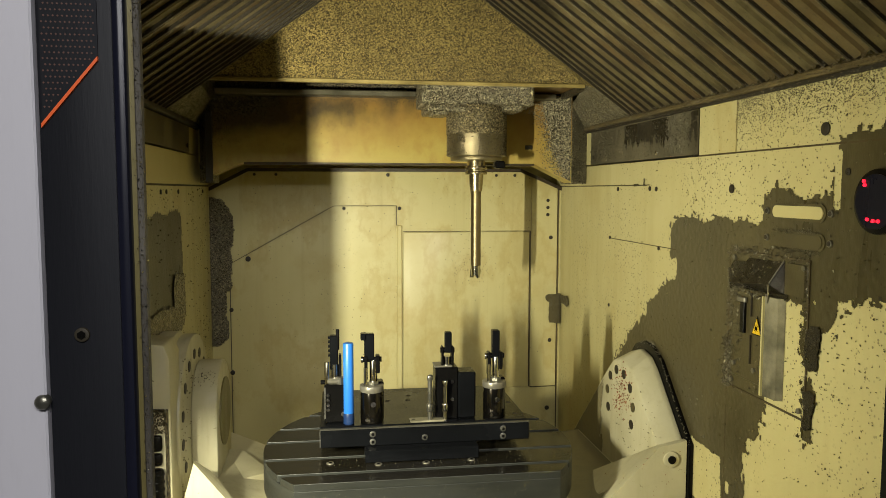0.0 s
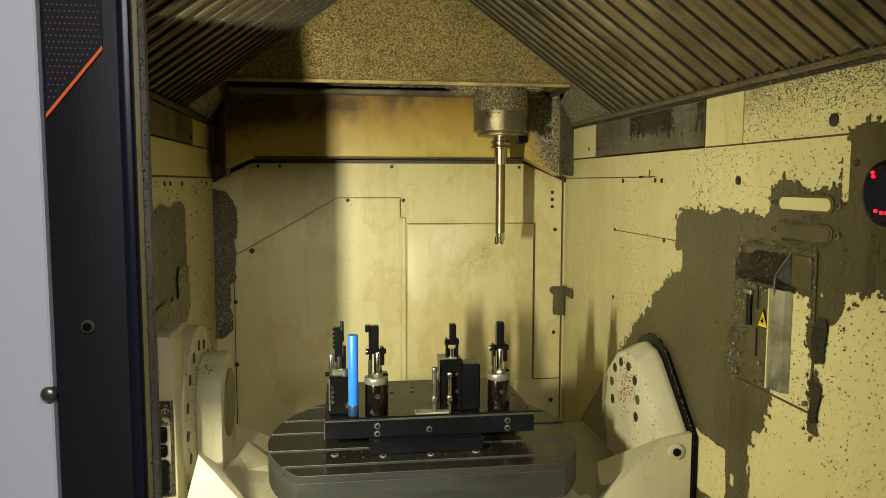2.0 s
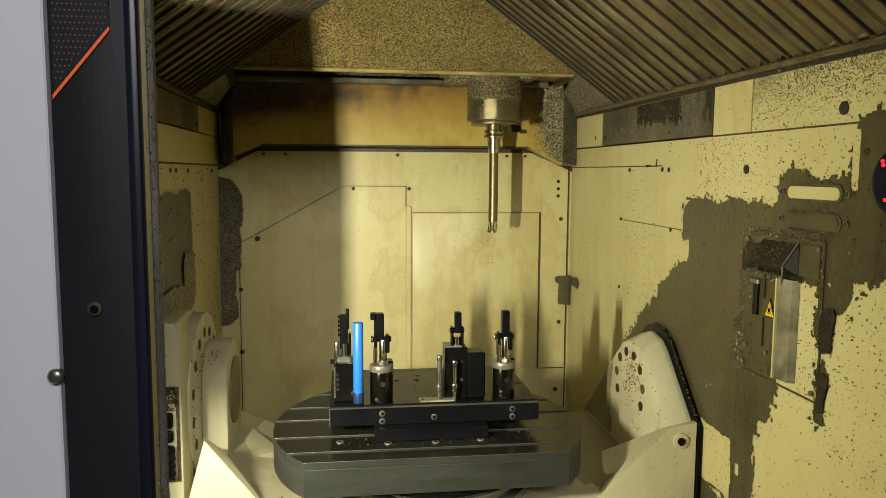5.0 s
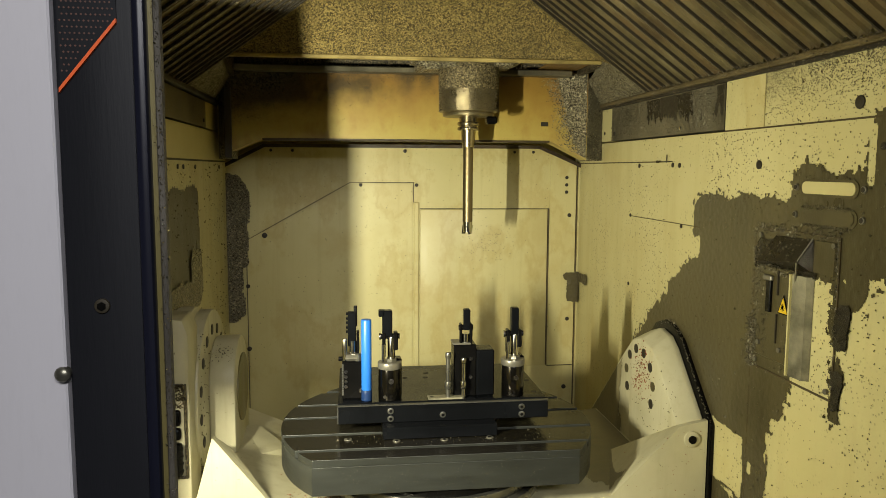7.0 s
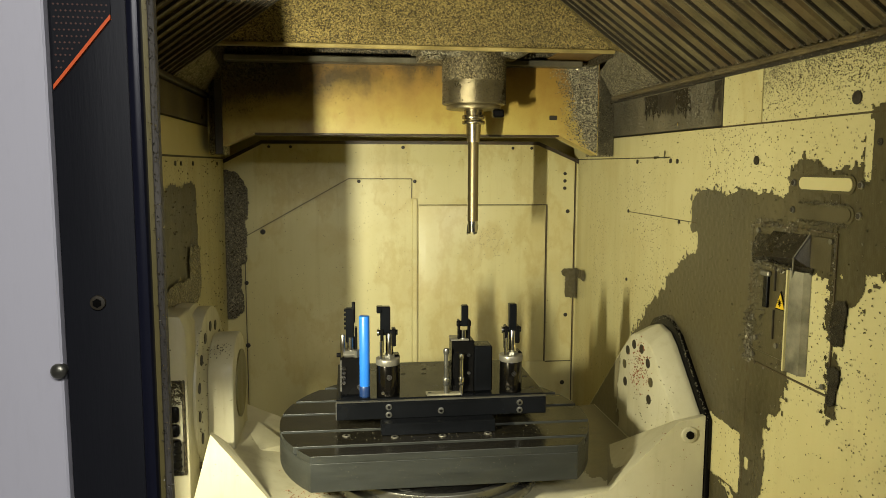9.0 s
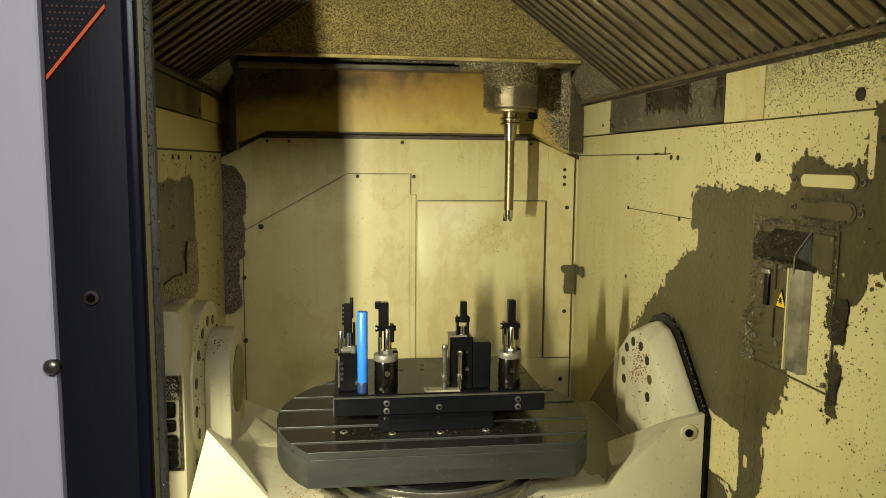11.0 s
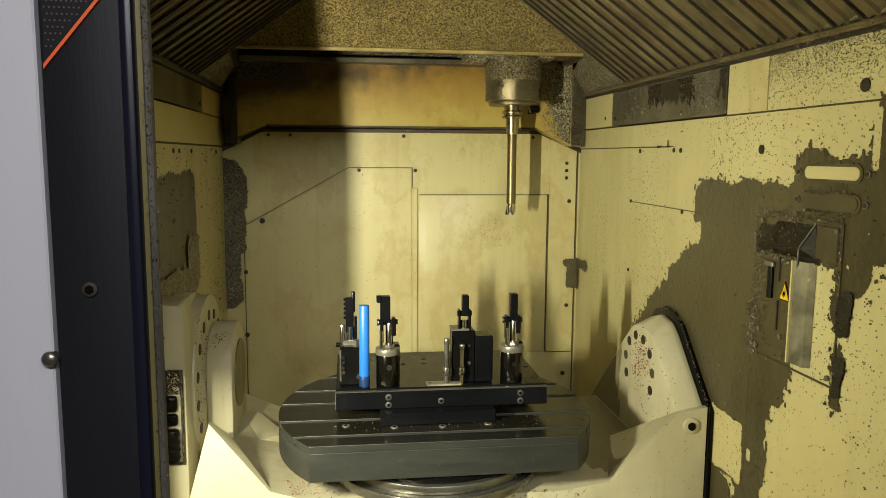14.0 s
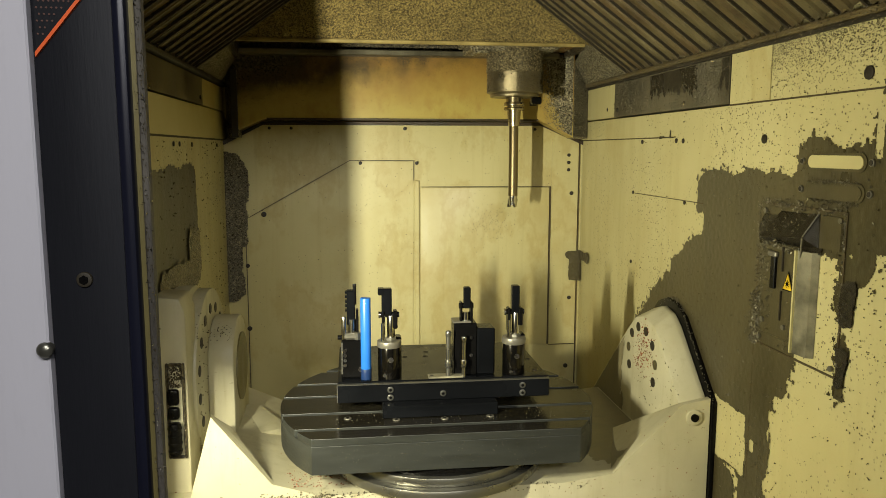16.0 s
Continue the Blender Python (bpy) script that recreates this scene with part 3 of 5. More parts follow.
def right_spot():
    for _ in range(6):
        y, z = random.uniform(0.85, 2.0), random.uniform(0.75, 1.83)
        if noise.noise(Vector((y * 3.2, z * 3.2, 5))) > random.uniform(-0.35, 0.5):
            return (XR - 0.001, y, z)


chips("swarf", 3400, right_spot, (-1, 0, 0), 0.0018, CHIP_DARK, label="dark chips stuck on the cream wall")


def glint_spot():
    for _ in range(30):
        y, z = random.uniform(0.9, 1.8), random.uniform(0.75, 1.72)
        if on_right(y, z):
            return (XR - 0.003, y, z)


chips("swarf", 420, glint_spot, (-1, 0, 0), 0.0026, CHIP, label="bright chips stuck in the oil film")


def edge_spot():
    y = random.choice((1.405, 1.39, 1.30, 1.155)) + random.gauss(0, 0.004)
    return (XR - 0.004, y, random.uniform(1.25, 1.52)) if random.random() < 0.6 else (XR - 0.004, random.uniform(1.15, 1.40), 1.52 + random.gauss(0, 0.006))


chips("swarf", 600, edge_spot, (-1, 0, 0), 0.0024, CHIP, label="bright chips along the cover's edges")


def eave_spot():
    return (XR - 0.015, random.uniform(0.9, 2.5), 1.826 + random.gauss(0, 0.009)) if random.random() < 0.6 else (XR - 0.004, random.uniform(1.55, 2.24), random.uniform(1.716, 1.81))


def upper_spot():
    z = 1.828 - abs(random.gauss(0, 0.042))
    return (XR - 0.001, random.uniform(0.9, 1.40), z) if z > 1.715 else None


chips("swarf", 6000, upper_spot, (-1, 0, 0), 0.0013, CHIP_DULL, label="dark chips on the upper wall plate")
chips("swarf", 3600, eave_spot, (-1, 0, 0.3), 0.0017, CHIP_DULL, label="steel chips along the roof rail")


def strip_spot():
    y = random.choice((random.uniform(1.59, 1.71), random.gauss(2.10, 0.06)))
    z = 1.716 + 0.095 * random.random() ** 0.7
    return (XR - 0.004, y, z) if 1.556 < y < 2.23 else None


chips("swarf", 1500, strip_spot, (-1, 0, 0.2), 0.0019, CHIP, label="grey chips caked on the steel strip")
film("oil_film", lambda x, z: min(rbox(x, z, 0.722, 0.80, 1.240, 1.272, 0.016), rbox(x, z, 0.737, 0.79, 1.165, 1.25, 0.01)) + ragged(x, z, 0.22) < 0, 0.70, XR, 1.12, 1.30,
     lambda u, v, d: (u, YB - 0.006 - d * 3, v), SLUDGE, 0.002, "olive clot of grease and chips in the wall corner")
film("oil_film", lambda y, z: min(rbox(y, z, 2.435, 2.57, 1.238, 1.272, 0.016), rbox(y, z, 2.515, 2.57, 1.165, 1.25, 0.01)) + ragged(y, z, 0.25) < 0, 2.40, YB, 1.12, 1.30,
     lambda u, v, d: (XR - 0.002 - d * 3, u, v), SLUDGE, 0.002, "olive clot of grease and chips in the wall corner")
film("oil_film", lambda y, z: (rbox(y, z, 1.80, 1.90, 1.6475, 1.6508, 0.001) if abs(y - 1.835) > 0.003 else rbox(y, z, 1.82, 1.85, 1.645, 1.668, 0.002)) + ragged(y, z, 0.1) < 0, 1.78, 1.92, 1.63, 1.69,
     lambda u, v, d: (XR - 0.001 - d, u, v), GUNK, 0.002, "black gunk along the wall joint")
chips("swarf", 500, lambda: (random.uniform(XL, 0.70), YB - 0.005, random.uniform(0.95, 1.7)), (0, -1, 0), 0.0018, CHIP_DARK, label="few dark specks of swarf on the back wall")
chips("swarf", 500, lambda: (XL + 0.001, random.uniform(1.7, 2.5), random.uniform(1.0, 1.64)), (1, 0, 0), 0.003, CHIP_DARK, label="dark chips on the cream side wall")

chips("swarf", 260, lambda: (random.gauss(0.46, 0.045), YB - 0.0075, random.gauss(1.38, 0.04)), (0, -1, 0), 0.0016, CHIP_DARK, label="faint spray of fine swarf on the back wall")

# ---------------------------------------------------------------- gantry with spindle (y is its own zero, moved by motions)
def crust_mesh(inside, x0, x1):
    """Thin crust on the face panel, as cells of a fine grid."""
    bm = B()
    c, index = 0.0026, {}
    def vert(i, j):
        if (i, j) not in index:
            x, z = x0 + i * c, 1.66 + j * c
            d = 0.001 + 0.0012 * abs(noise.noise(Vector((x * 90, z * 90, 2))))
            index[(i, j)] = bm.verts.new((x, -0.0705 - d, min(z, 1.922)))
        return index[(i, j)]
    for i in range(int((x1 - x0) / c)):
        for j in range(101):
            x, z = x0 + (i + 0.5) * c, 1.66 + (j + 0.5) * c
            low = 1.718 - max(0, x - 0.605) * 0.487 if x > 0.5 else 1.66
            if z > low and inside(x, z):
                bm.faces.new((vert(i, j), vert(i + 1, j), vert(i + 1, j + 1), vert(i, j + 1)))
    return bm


def gantry():
    g = empty("gantry", (0, 0, 0), "cream gantry with a chip-crusted gable hood", "machine gantry")
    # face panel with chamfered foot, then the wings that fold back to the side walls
    part("face_panel", prism([(-0.357, 1.678), (-0.272, 1.715), (0.605, 1.715), (0.722, 1.658), (0.722, 1.925), (-0.357, 1.925)], "y", -0.07, 0.0), FACE, g, "browned enamel face panel with the hood's shade in its colour")
    part("wing", prism([(0.722, -0.07), (0.7765, -0.055), (0.7765, 0.04), (0.722, 0.04)], "z", 1.655, 1.9), CRUST, g, "wing crusted with chips")
    part("wing", prism([(-0.357, -0.07), (-0.357, 0.04), (-0.4145, 0.04), (-0.405, 0.0)], "z", 1.655, 1.9), CRUST, g, "wing crusted with chips")
    part("edge_strip", box(-0.378, -0.358, -0.078, -0.02, 1.655, 1.86, bevel=0.002), SEAM, g, "dark oily edge strip")
    part("foot_lip", box(-0.270, 0.603, -0.0715, -0.004, 1.7105, 1.7165, bevel=0.001), LIPSEAL, g, "dark greasy lip under the panel")
    # gable hood: sloping front, lip and soffit
    def gable(y, z0, x0, x1):
        pts = [(x0, z0)] + [(x0, EAVE + RISE * (x0 - XL) + 0.0)] + [(XC, EAVE + RISE * (XC - XL))] + [(x1, EAVE + RISE * (XR - x1))] + [(x1, z0)]
        return [Vector((x, y, z)) for x, z in pts]
    bm = B()
    top = gable(-0.42, 1.93, -0.31, 0.66)
    foot_l, foot_r = Vector((-0.345, -0.31, 1.924)), Vector((0.68, -0.31, 1.926))
    pl, pc, pr = Vector((XL + 0.003, -0.42, EAVE)), Vector((XC, -0.42, EAVE + RISE * (XC - XL))), Vector((XR - 0.003, -0.42, EAVE))
    a = [bm.verts.new(p) for p in (pl.lerp(pc, 0.14), pc, pr.lerp(pc, 0.14), foot_r, foot_l)]
    bm.faces.new(a)
    part("hood", bm, HOOD, g, "tan gable hood crusted with fine chips")
    part("hood_lip", box(-0.345, 0.68, -0.316, -0.300, 1.917, 1.927, bevel=0.002), LIP, g, "browned lip of the hood")
    # underside and inner wall take a dark colour for the shade there
    part("soffit", box(-0.345, 0.68, -0.302, -0.288, 1.919, 1.932), SHADE_CRUST, g, "hood underside with shade in its dark colour")
    part("guide_rail", box(-0.345, 0.66, -0.110, -0.070, 1.908, 1.926, bevel=0.003), GALV, g, "oily steel guide rail")
    part("inner_wall", box(-0.345, 0.66, -0.07, -0.06, 1.926, 2.25), SHADE_CRUST, g)
    # scattered dark cells: stuck chips plus the fading shade of the hood's corner
    part("shade_crust_film", crust_mesh(lambda x, z: rbox(x, z, -0.40, -0.20 - (1.93 - z) * 0.5, 1.87, 1.95, 0.03) + ragged(x, z, 0.9) < 0.02 + 0.10 * random.random() ** 2.2 - 0.03 * random.random(), -0.357, 0.16), SHADE_CRUST, g, "dark crust on the panel, part chips and part painted shade")
    part("chip_film", crust_mesh(lambda x, z: (0.612 + (1.92 - z) * 0.33 - x) + ragged(x, z, 0.7) < 0.05 * random.random() ** 2, 0.55, 0.721), CRUST, g, "crust of grey chips on the panel")
    # chip-laden cheeks between hood, roof and wings
    for x_lip, x_wall, x_panel in ((0.68, XR - 0.002, 0.722), (-0.345, XL + 0.002, -0.357)):
        bm = B()
        eave = Vector((x_wall, -0.42, EAVE))
        side = pr.lerp(pc, 0.14) if x_lip > 0 else pl.lerp(pc, 0.14)
        vs = [bm.verts.new(p) for p in (side, eave, Vector((x_wall, -0.02, 1.822)), Vector((x_panel, -0.069, 1.90)), Vector((x_lip, -0.31, 1.925)))]
        for i in range(1, 4):
            bm.faces.new((vs[0], vs[i], vs[i + 1]))
        corners = [v.co.copy() for v in vs]
        part("cheek", bm, CRUST, g, "cheek packed with grey chips")
        def cheek_spot(c=corners):
            i = random.choice((1, 2, 3))
            a, b = sorted((random.random(), random.random()))
            return c[0] * a + c[i] * (b - a) + c[i + 1] * (1 - b) + Vector((0, -0.002, 0))
        chips("swarf", 1600, cheek_spot, (0, -1, 0.1), 0.0020, CHIP, g)
    part("rear_box", box(-0.41, 0.772, 0.0, 0.035, 1.7165, 2.2), CREAM_CLEAN, g)
    part("label_plate", box(0.574, 0.597, -0.0725, -0.069, 1.760, 1.773, bevel=0.001), SEAM, g, "small dark label plate")
    part("soffit_plate", box(0.56, 0.68, -0.29, -0.07, 1.930, 1.934), CREAM_BROWN, g)
    # added closing plates, coloured dark like the shaded hollow of the hood
    part("end_plate", box(-0.372, -0.346, -0.30, 0.0, 1.895, 2.25), SHADE_CRUST, g)
    part("end_plate", box(0.684, 0.70, -0.285, 0.0, 1.915, 2.12), SHADE_CRUST, g)
    def face_spot():
        r = random.random()
        if r < 0.45:      # left, under the hood
            x = min(0.3, -0.357 + abs(random.gauss(0, 0.22)))
            depth = abs(random.gauss(0, 0.05))
            return (x, -0.0705, 1.92 - min(0.2, depth))
        if r < 0.6:
            z = random.uniform(1.70, 1.92)
            return (min(0.72, 0.625 + (1.92 - z) * 0.33 + random.gauss(0, 0.022)), -0.0705, z)
        u = random.random()
        x = 0.722 + 0.053 * u
        return None if r < 0.94 else (x, -0.07 + 0.015 * u - 0.001, random.uniform(1.66, 1.9))
    chips("swarf", 5000, face_spot, (0, -1, 0.1), 0.0019, CHIP_DARK, g)
    def wing_spot():
        u = random.random()
        return (0.722 + 0.053 * u, -0.07 + 0.015 * u - 0.002, random.uniform(1.66, 1.9))
    chips("swarf", 3000, wing_spot, (-0.4, -1, 0.1), 0.0022, CHIP, g)
    n1, n2, n3, n4 = pl.lerp(pc, 0.14), pc, pr.lerp(pc, 0.14), foot_r
    def hood_spot():
        x = random.uniform(-0.3, 0.64)
        z = random.uniform(1.93, 2.2)
        if z > EAVE + RISE * (XC - XL - abs(x - XC)) - 0.005:
            return None
        return (x, -0.31 - 0.11 * min(1, (z - 1.925) / 0.34) - 0.003, z)
    chips("swarf", 7000, hood_spot, (0, -1, -0.3), 0.0018, CHIP_GOLD, g)
    return g


GANTRY = gantry()


def spindle():
    s = empty("spindle", (0, 0, 0), "steel milling spindle spattered with chips, holding a long end mill", "spindle")
    bm = cyl((0, 0, 1.788), 0.0845, 0.14, "z", 56, bevel=0.006)
    part("nose", bm, NOSE, s, "oily steel spindle nose")
    part("nose_collar", cyl((0, 0, 1.850), 0.0862, 0.080, "z", 56, bevel=0.003), SPIN, s, "chip-crusted collar")
    part("nose_ring", cyl((0, 0, 1.777), 0.074, 0.012, "z", 48, bevel=0.003), NOSE, s)
    part("coolant_nozzle", box(0.045, 0.075, -0.05, -0.02, 1.755, 1.776, bevel=0.004), BLACK, s, "small black coolant nozzle")
    holder = B()
    add_cyl(holder, (0, 0, 1.752), 0.0315, 0.010, "z", 32, bevel=0.002)
    add_cyl(holder, (0, 0, 1.738), 0.0315, 0.009, "z", 32, bevel=0.002)
    add_cyl(holder, (0, 0, 1.740), 0.026, 0.045, "z", 32)
    add_cyl(holder, (0, 0, 1.690), 0.0175, 0.050, "z", 32, r2=0.0215)
    h = part("tool_holder", holder, OILCHROME, s, "polished tool holder")
    part("shank", cyl((0, 0, 1.475), 0.0145, 0.235, "z", 32), OILSTEEL, s, "long oily steel shank")
    bm = B()
    add_cyl(bm, (0, 0, 1.445), 0.0125, 0.035, "z", 24, r2=0.0145)
    for k in range(3):
        a = k * 2.094 + 0.5
        m = Matrix.Rotation(a, 4, "Z") @ Matrix.Translation((0.011, 0, 1.452)) @ Matrix.Rotation(0.25, 4, "X")
        bmesh.ops.create_cube(bm, size=1, matrix=m @ Matrix.Diagonal((0.010, 0.005, 0.026, 1)))
    part("cutter_head", bm, CHROME, s, "cutter head with carbide inserts")
    # carriage plate above the nose
    car = B()
    add_box(car, -0.165, 0.15, -0.078, 0.085, 1.928, 2.02, 0.004)
    add_box(car, -0.15, 0.04, -0.074, 0.08, 1.908, 1.930, 0.004)
    add_box(car, -0.135, -0.09, -0.076, 0.02, 1.900, 1.912, 0.003)
    add_box(car, 0.06, 0.12, -0.070, 0.05, 1.914, 1.930, 0.003)
    part("carriage", car, CRUST, s, "oily carriage plate crusted with chips")
    def car_spot():
        return (random.uniform(-0.16, 0.15), -0.079, random.uniform(1.905, 1.97))
    chips("swarf", 700, car_spot, (0, -1, 0), 0.0026, CHIP_DULL, s)
    def nose_spot():
        a = random.uniform(math.pi, 2 * math.pi)
        z = random.uniform(1.79, 1.925)
        return None if abs(a - 4.35) < 0.22 and z < 1.88 else (0.0860 * math.cos(a), 0.0860 * math.sin(a), z)
    chips("swarf", 2600, nose_spot, (0, -1, 0), 0.0019, CHIP_DULL, s)
    chips("swarf", 1500, nose_spot, (0, -1, 0), 0.0017, CHIP_DARK, s)
    return s


SPINDLE = spindle()

# ---------------------------------------------------------------- folding roof
N_LAM = 23


def lamella():
    bm = B()
    half = XR - XC - 0.004
    apex = RISE * half
    # inverted V strip with a pressed rib, its rear edge turned down
    prof = [(0.0, -0.002), (0.020, 0.003), (0.024, -0.002), (0.030, -0.001), (0.033, 0.006), (0.080, 0.019), (0.080, 0.0215), (0.004, 0.004), (0.003, -0.008), (0.0, -0.008)]
    for side in (-1, 1):
        lo = [bm.verts.new((XC + side * half, -p[0], EAVE + p[1])) for p in prof]
        hi = [bm.verts.new((XC, -p[0], EAVE + apex + p[1])) for p in prof]
        bm.faces.new(lo)
        n = len(prof)
        for i in range(n):
            bm.faces.new((lo[i], hi[i], hi[(i + 1) % n], lo[(i + 1) % n]))
    bmesh.ops.recalc_face_normals(bm, faces=bm.faces)
    return mesh_of(bm, "roof_lamella", LAMELLA, False)


# dark strip that paints in the shadow line between two lamellae
def gap_shade_mesh():
    bm = B()
    half = XR - XC - 0.006
    for y0, y1, dz in ((-0.003, -0.0060, 0.007),):
        for side in (-1, 1):
            add = [(y0, 0.0), (y0, -dz), (y1, -dz + 0.001), (y1, 0.002)]
            lo = [bm.verts.new((XC + side * half, y, EAVE + z)) for y, z in add]
            hi = [bm.verts.new((XC, y, EAVE + RISE * half + z)) for y, z in add]
            bm.faces.new(lo)
            for i in range(4):
                bm.faces.new((lo[i], hi[i], hi[(i + 1) % 4], lo[(i + 1) % 4]))
    bmesh.ops.recalc_face_normals(bm, faces=bm.faces)
    return mesh_of(bm, "wiper", SEAM, False)


def roof():
    me, gap_shade = lamella(), gap_shade_mesh()
    half = XR - XC - 0.004
    swarf = []
    for k in range(3):
        def spot():
            u = random.random()
            side = random.choice((-1, 1))
            return (XC + side * half * u, random.choice((-0.001, -0.0035, -0.027, -0.006)) + random.gauss(0, 0.0016), EAVE + RISE * half * (1 - u) - (0.009 if random.random() < 0.6 else 0.003))
        c = chips("swarf", 1700, spot, (0, -0.3, -1), 0.0014, CHIP_DULL, label="")
        swarf.append(c.data)
        bpy.data.objects.remove(c)
    out = []
    for i in range(N_LAM):
        ob = tagged(new("roof_lamella", me), "oily dark steel lamella of the folding roof", "roof lamella", "lamellae of the folding roof")
        c = tagged(new("swarf", swarf[i % 3]), kind="stuff")
        c.parent = ob
        # painted shadow line of the gap, carried by each lamella
        w = new("wiper", gap_shade)
        w.parent = ob
        out.append(ob)
    return out


LAMELLAE = roof()

# ---------------------------------------------------------------- cradle and table
def disc_outline(cx, cy, r, y0, y1, n=48):
    """The part of a disc between y0 and y1, counter-clockwise."""
    pts = []
    for k in range(n + 1):
        y = y0 + (y1 - y0) * k / n
        pts.append((cx + math.sqrt(max(0, r * r - (y - cy) ** 2)), y))
    return pts + [(2 * cx - x, y) for x, y in reversed(pts)]


def table():
    t = empty("rotary_table", (0, 0, 0), "round grey cast-iron machine table with T-slots", "machine table")
    cx, cy, r = XC, 1.701, 0.352
    plate = part("plate", soften(prism(disc_outline(cx, cy, r, 1.480, 1.995), "z", 0.977, 1.036), 0.0008, 0.7), TABLE_SIDE, t)
    for f in plate.data.polygons:
        f.use_smooth = abs(f.normal.x) > 0.3
    chips("swarf", 120, lambda: (random.uniform(cx - 0.23, cx + 0.23), 1.4795, random.uniform(0.985, 1.045)), (0, -1, 0), 0.0011, CHIP, t)
    chips("swarf", 90, lambda: (random.uniform(cx - 0.24, cx + 0.24), random.uniform(1.54, 1.61), SEAT + 0.0005), (0, 0, 1), 0.0018, CHIP, t)
    for a, b in ((1.480, 1.523), (1.536, 1.614), (1.628, 1.727), (1.741, 1.820), (1.834, 1.925), (1.939, 1.995)):
        land = part("slot_land", soften(prism(disc_outline(cx, cy, r, a, b, 14), "z", 1.036, SEAT), 0.0012, 0.7), TABLE_TOP, t, "oily dark land between T-slots")
        land.data.materials.append(TABLE_SIDE)
        for f in land.data.polygons:
            f.material_index = 0 if f.normal.z > 0.9 else 1
            f.use_smooth = abs(f.normal.x) > 0.3
    part("turntable_ring", cyl((cx, cy, 0.938), 0.225, 0.020, "z", 72, bevel=0.004), STEEL, t, "bright steel ring under the table")
    part("turntable_collar", cyl((cx, cy, 0.958), 0.215, 0.019, "z", 72, bevel=0.003), BLACK, t)
    part("ring_seal", cyl((cx, cy, 0.915), 0.240, 0.023, "z", 72, bevel=0.006), STEEL, t, "stepped steel ring")
    return t


def grease_shade_mesh(inside, u0, u1, v0, v1, put, cell=0.003):
    """Thin film as cells of a fine grid with an uneven skin."""
    bm, index = B(), {}
    def vert(i, j):
        if (i, j) not in index:
            u, v = u0 + i * cell, v0 + j * cell
            index[(i, j)] = bm.verts.new(put(u, v, 0.0006 + 0.0008 * abs(noise.noise(Vector((u * 90, v * 90, 4))))))
        return index[(i, j)]
    for i in range(int((u1 - u0) / cell)):
        for j in range(int((v1 - v0) / cell)):
            if inside(u0 + (i + 0.5) * cell, v0 + (j + 0.5) * cell):
                bm.faces.new((vert(i, j), vert(i + 1, j), vert(i + 1, j + 1), vert(i, j + 1)))
    return bm


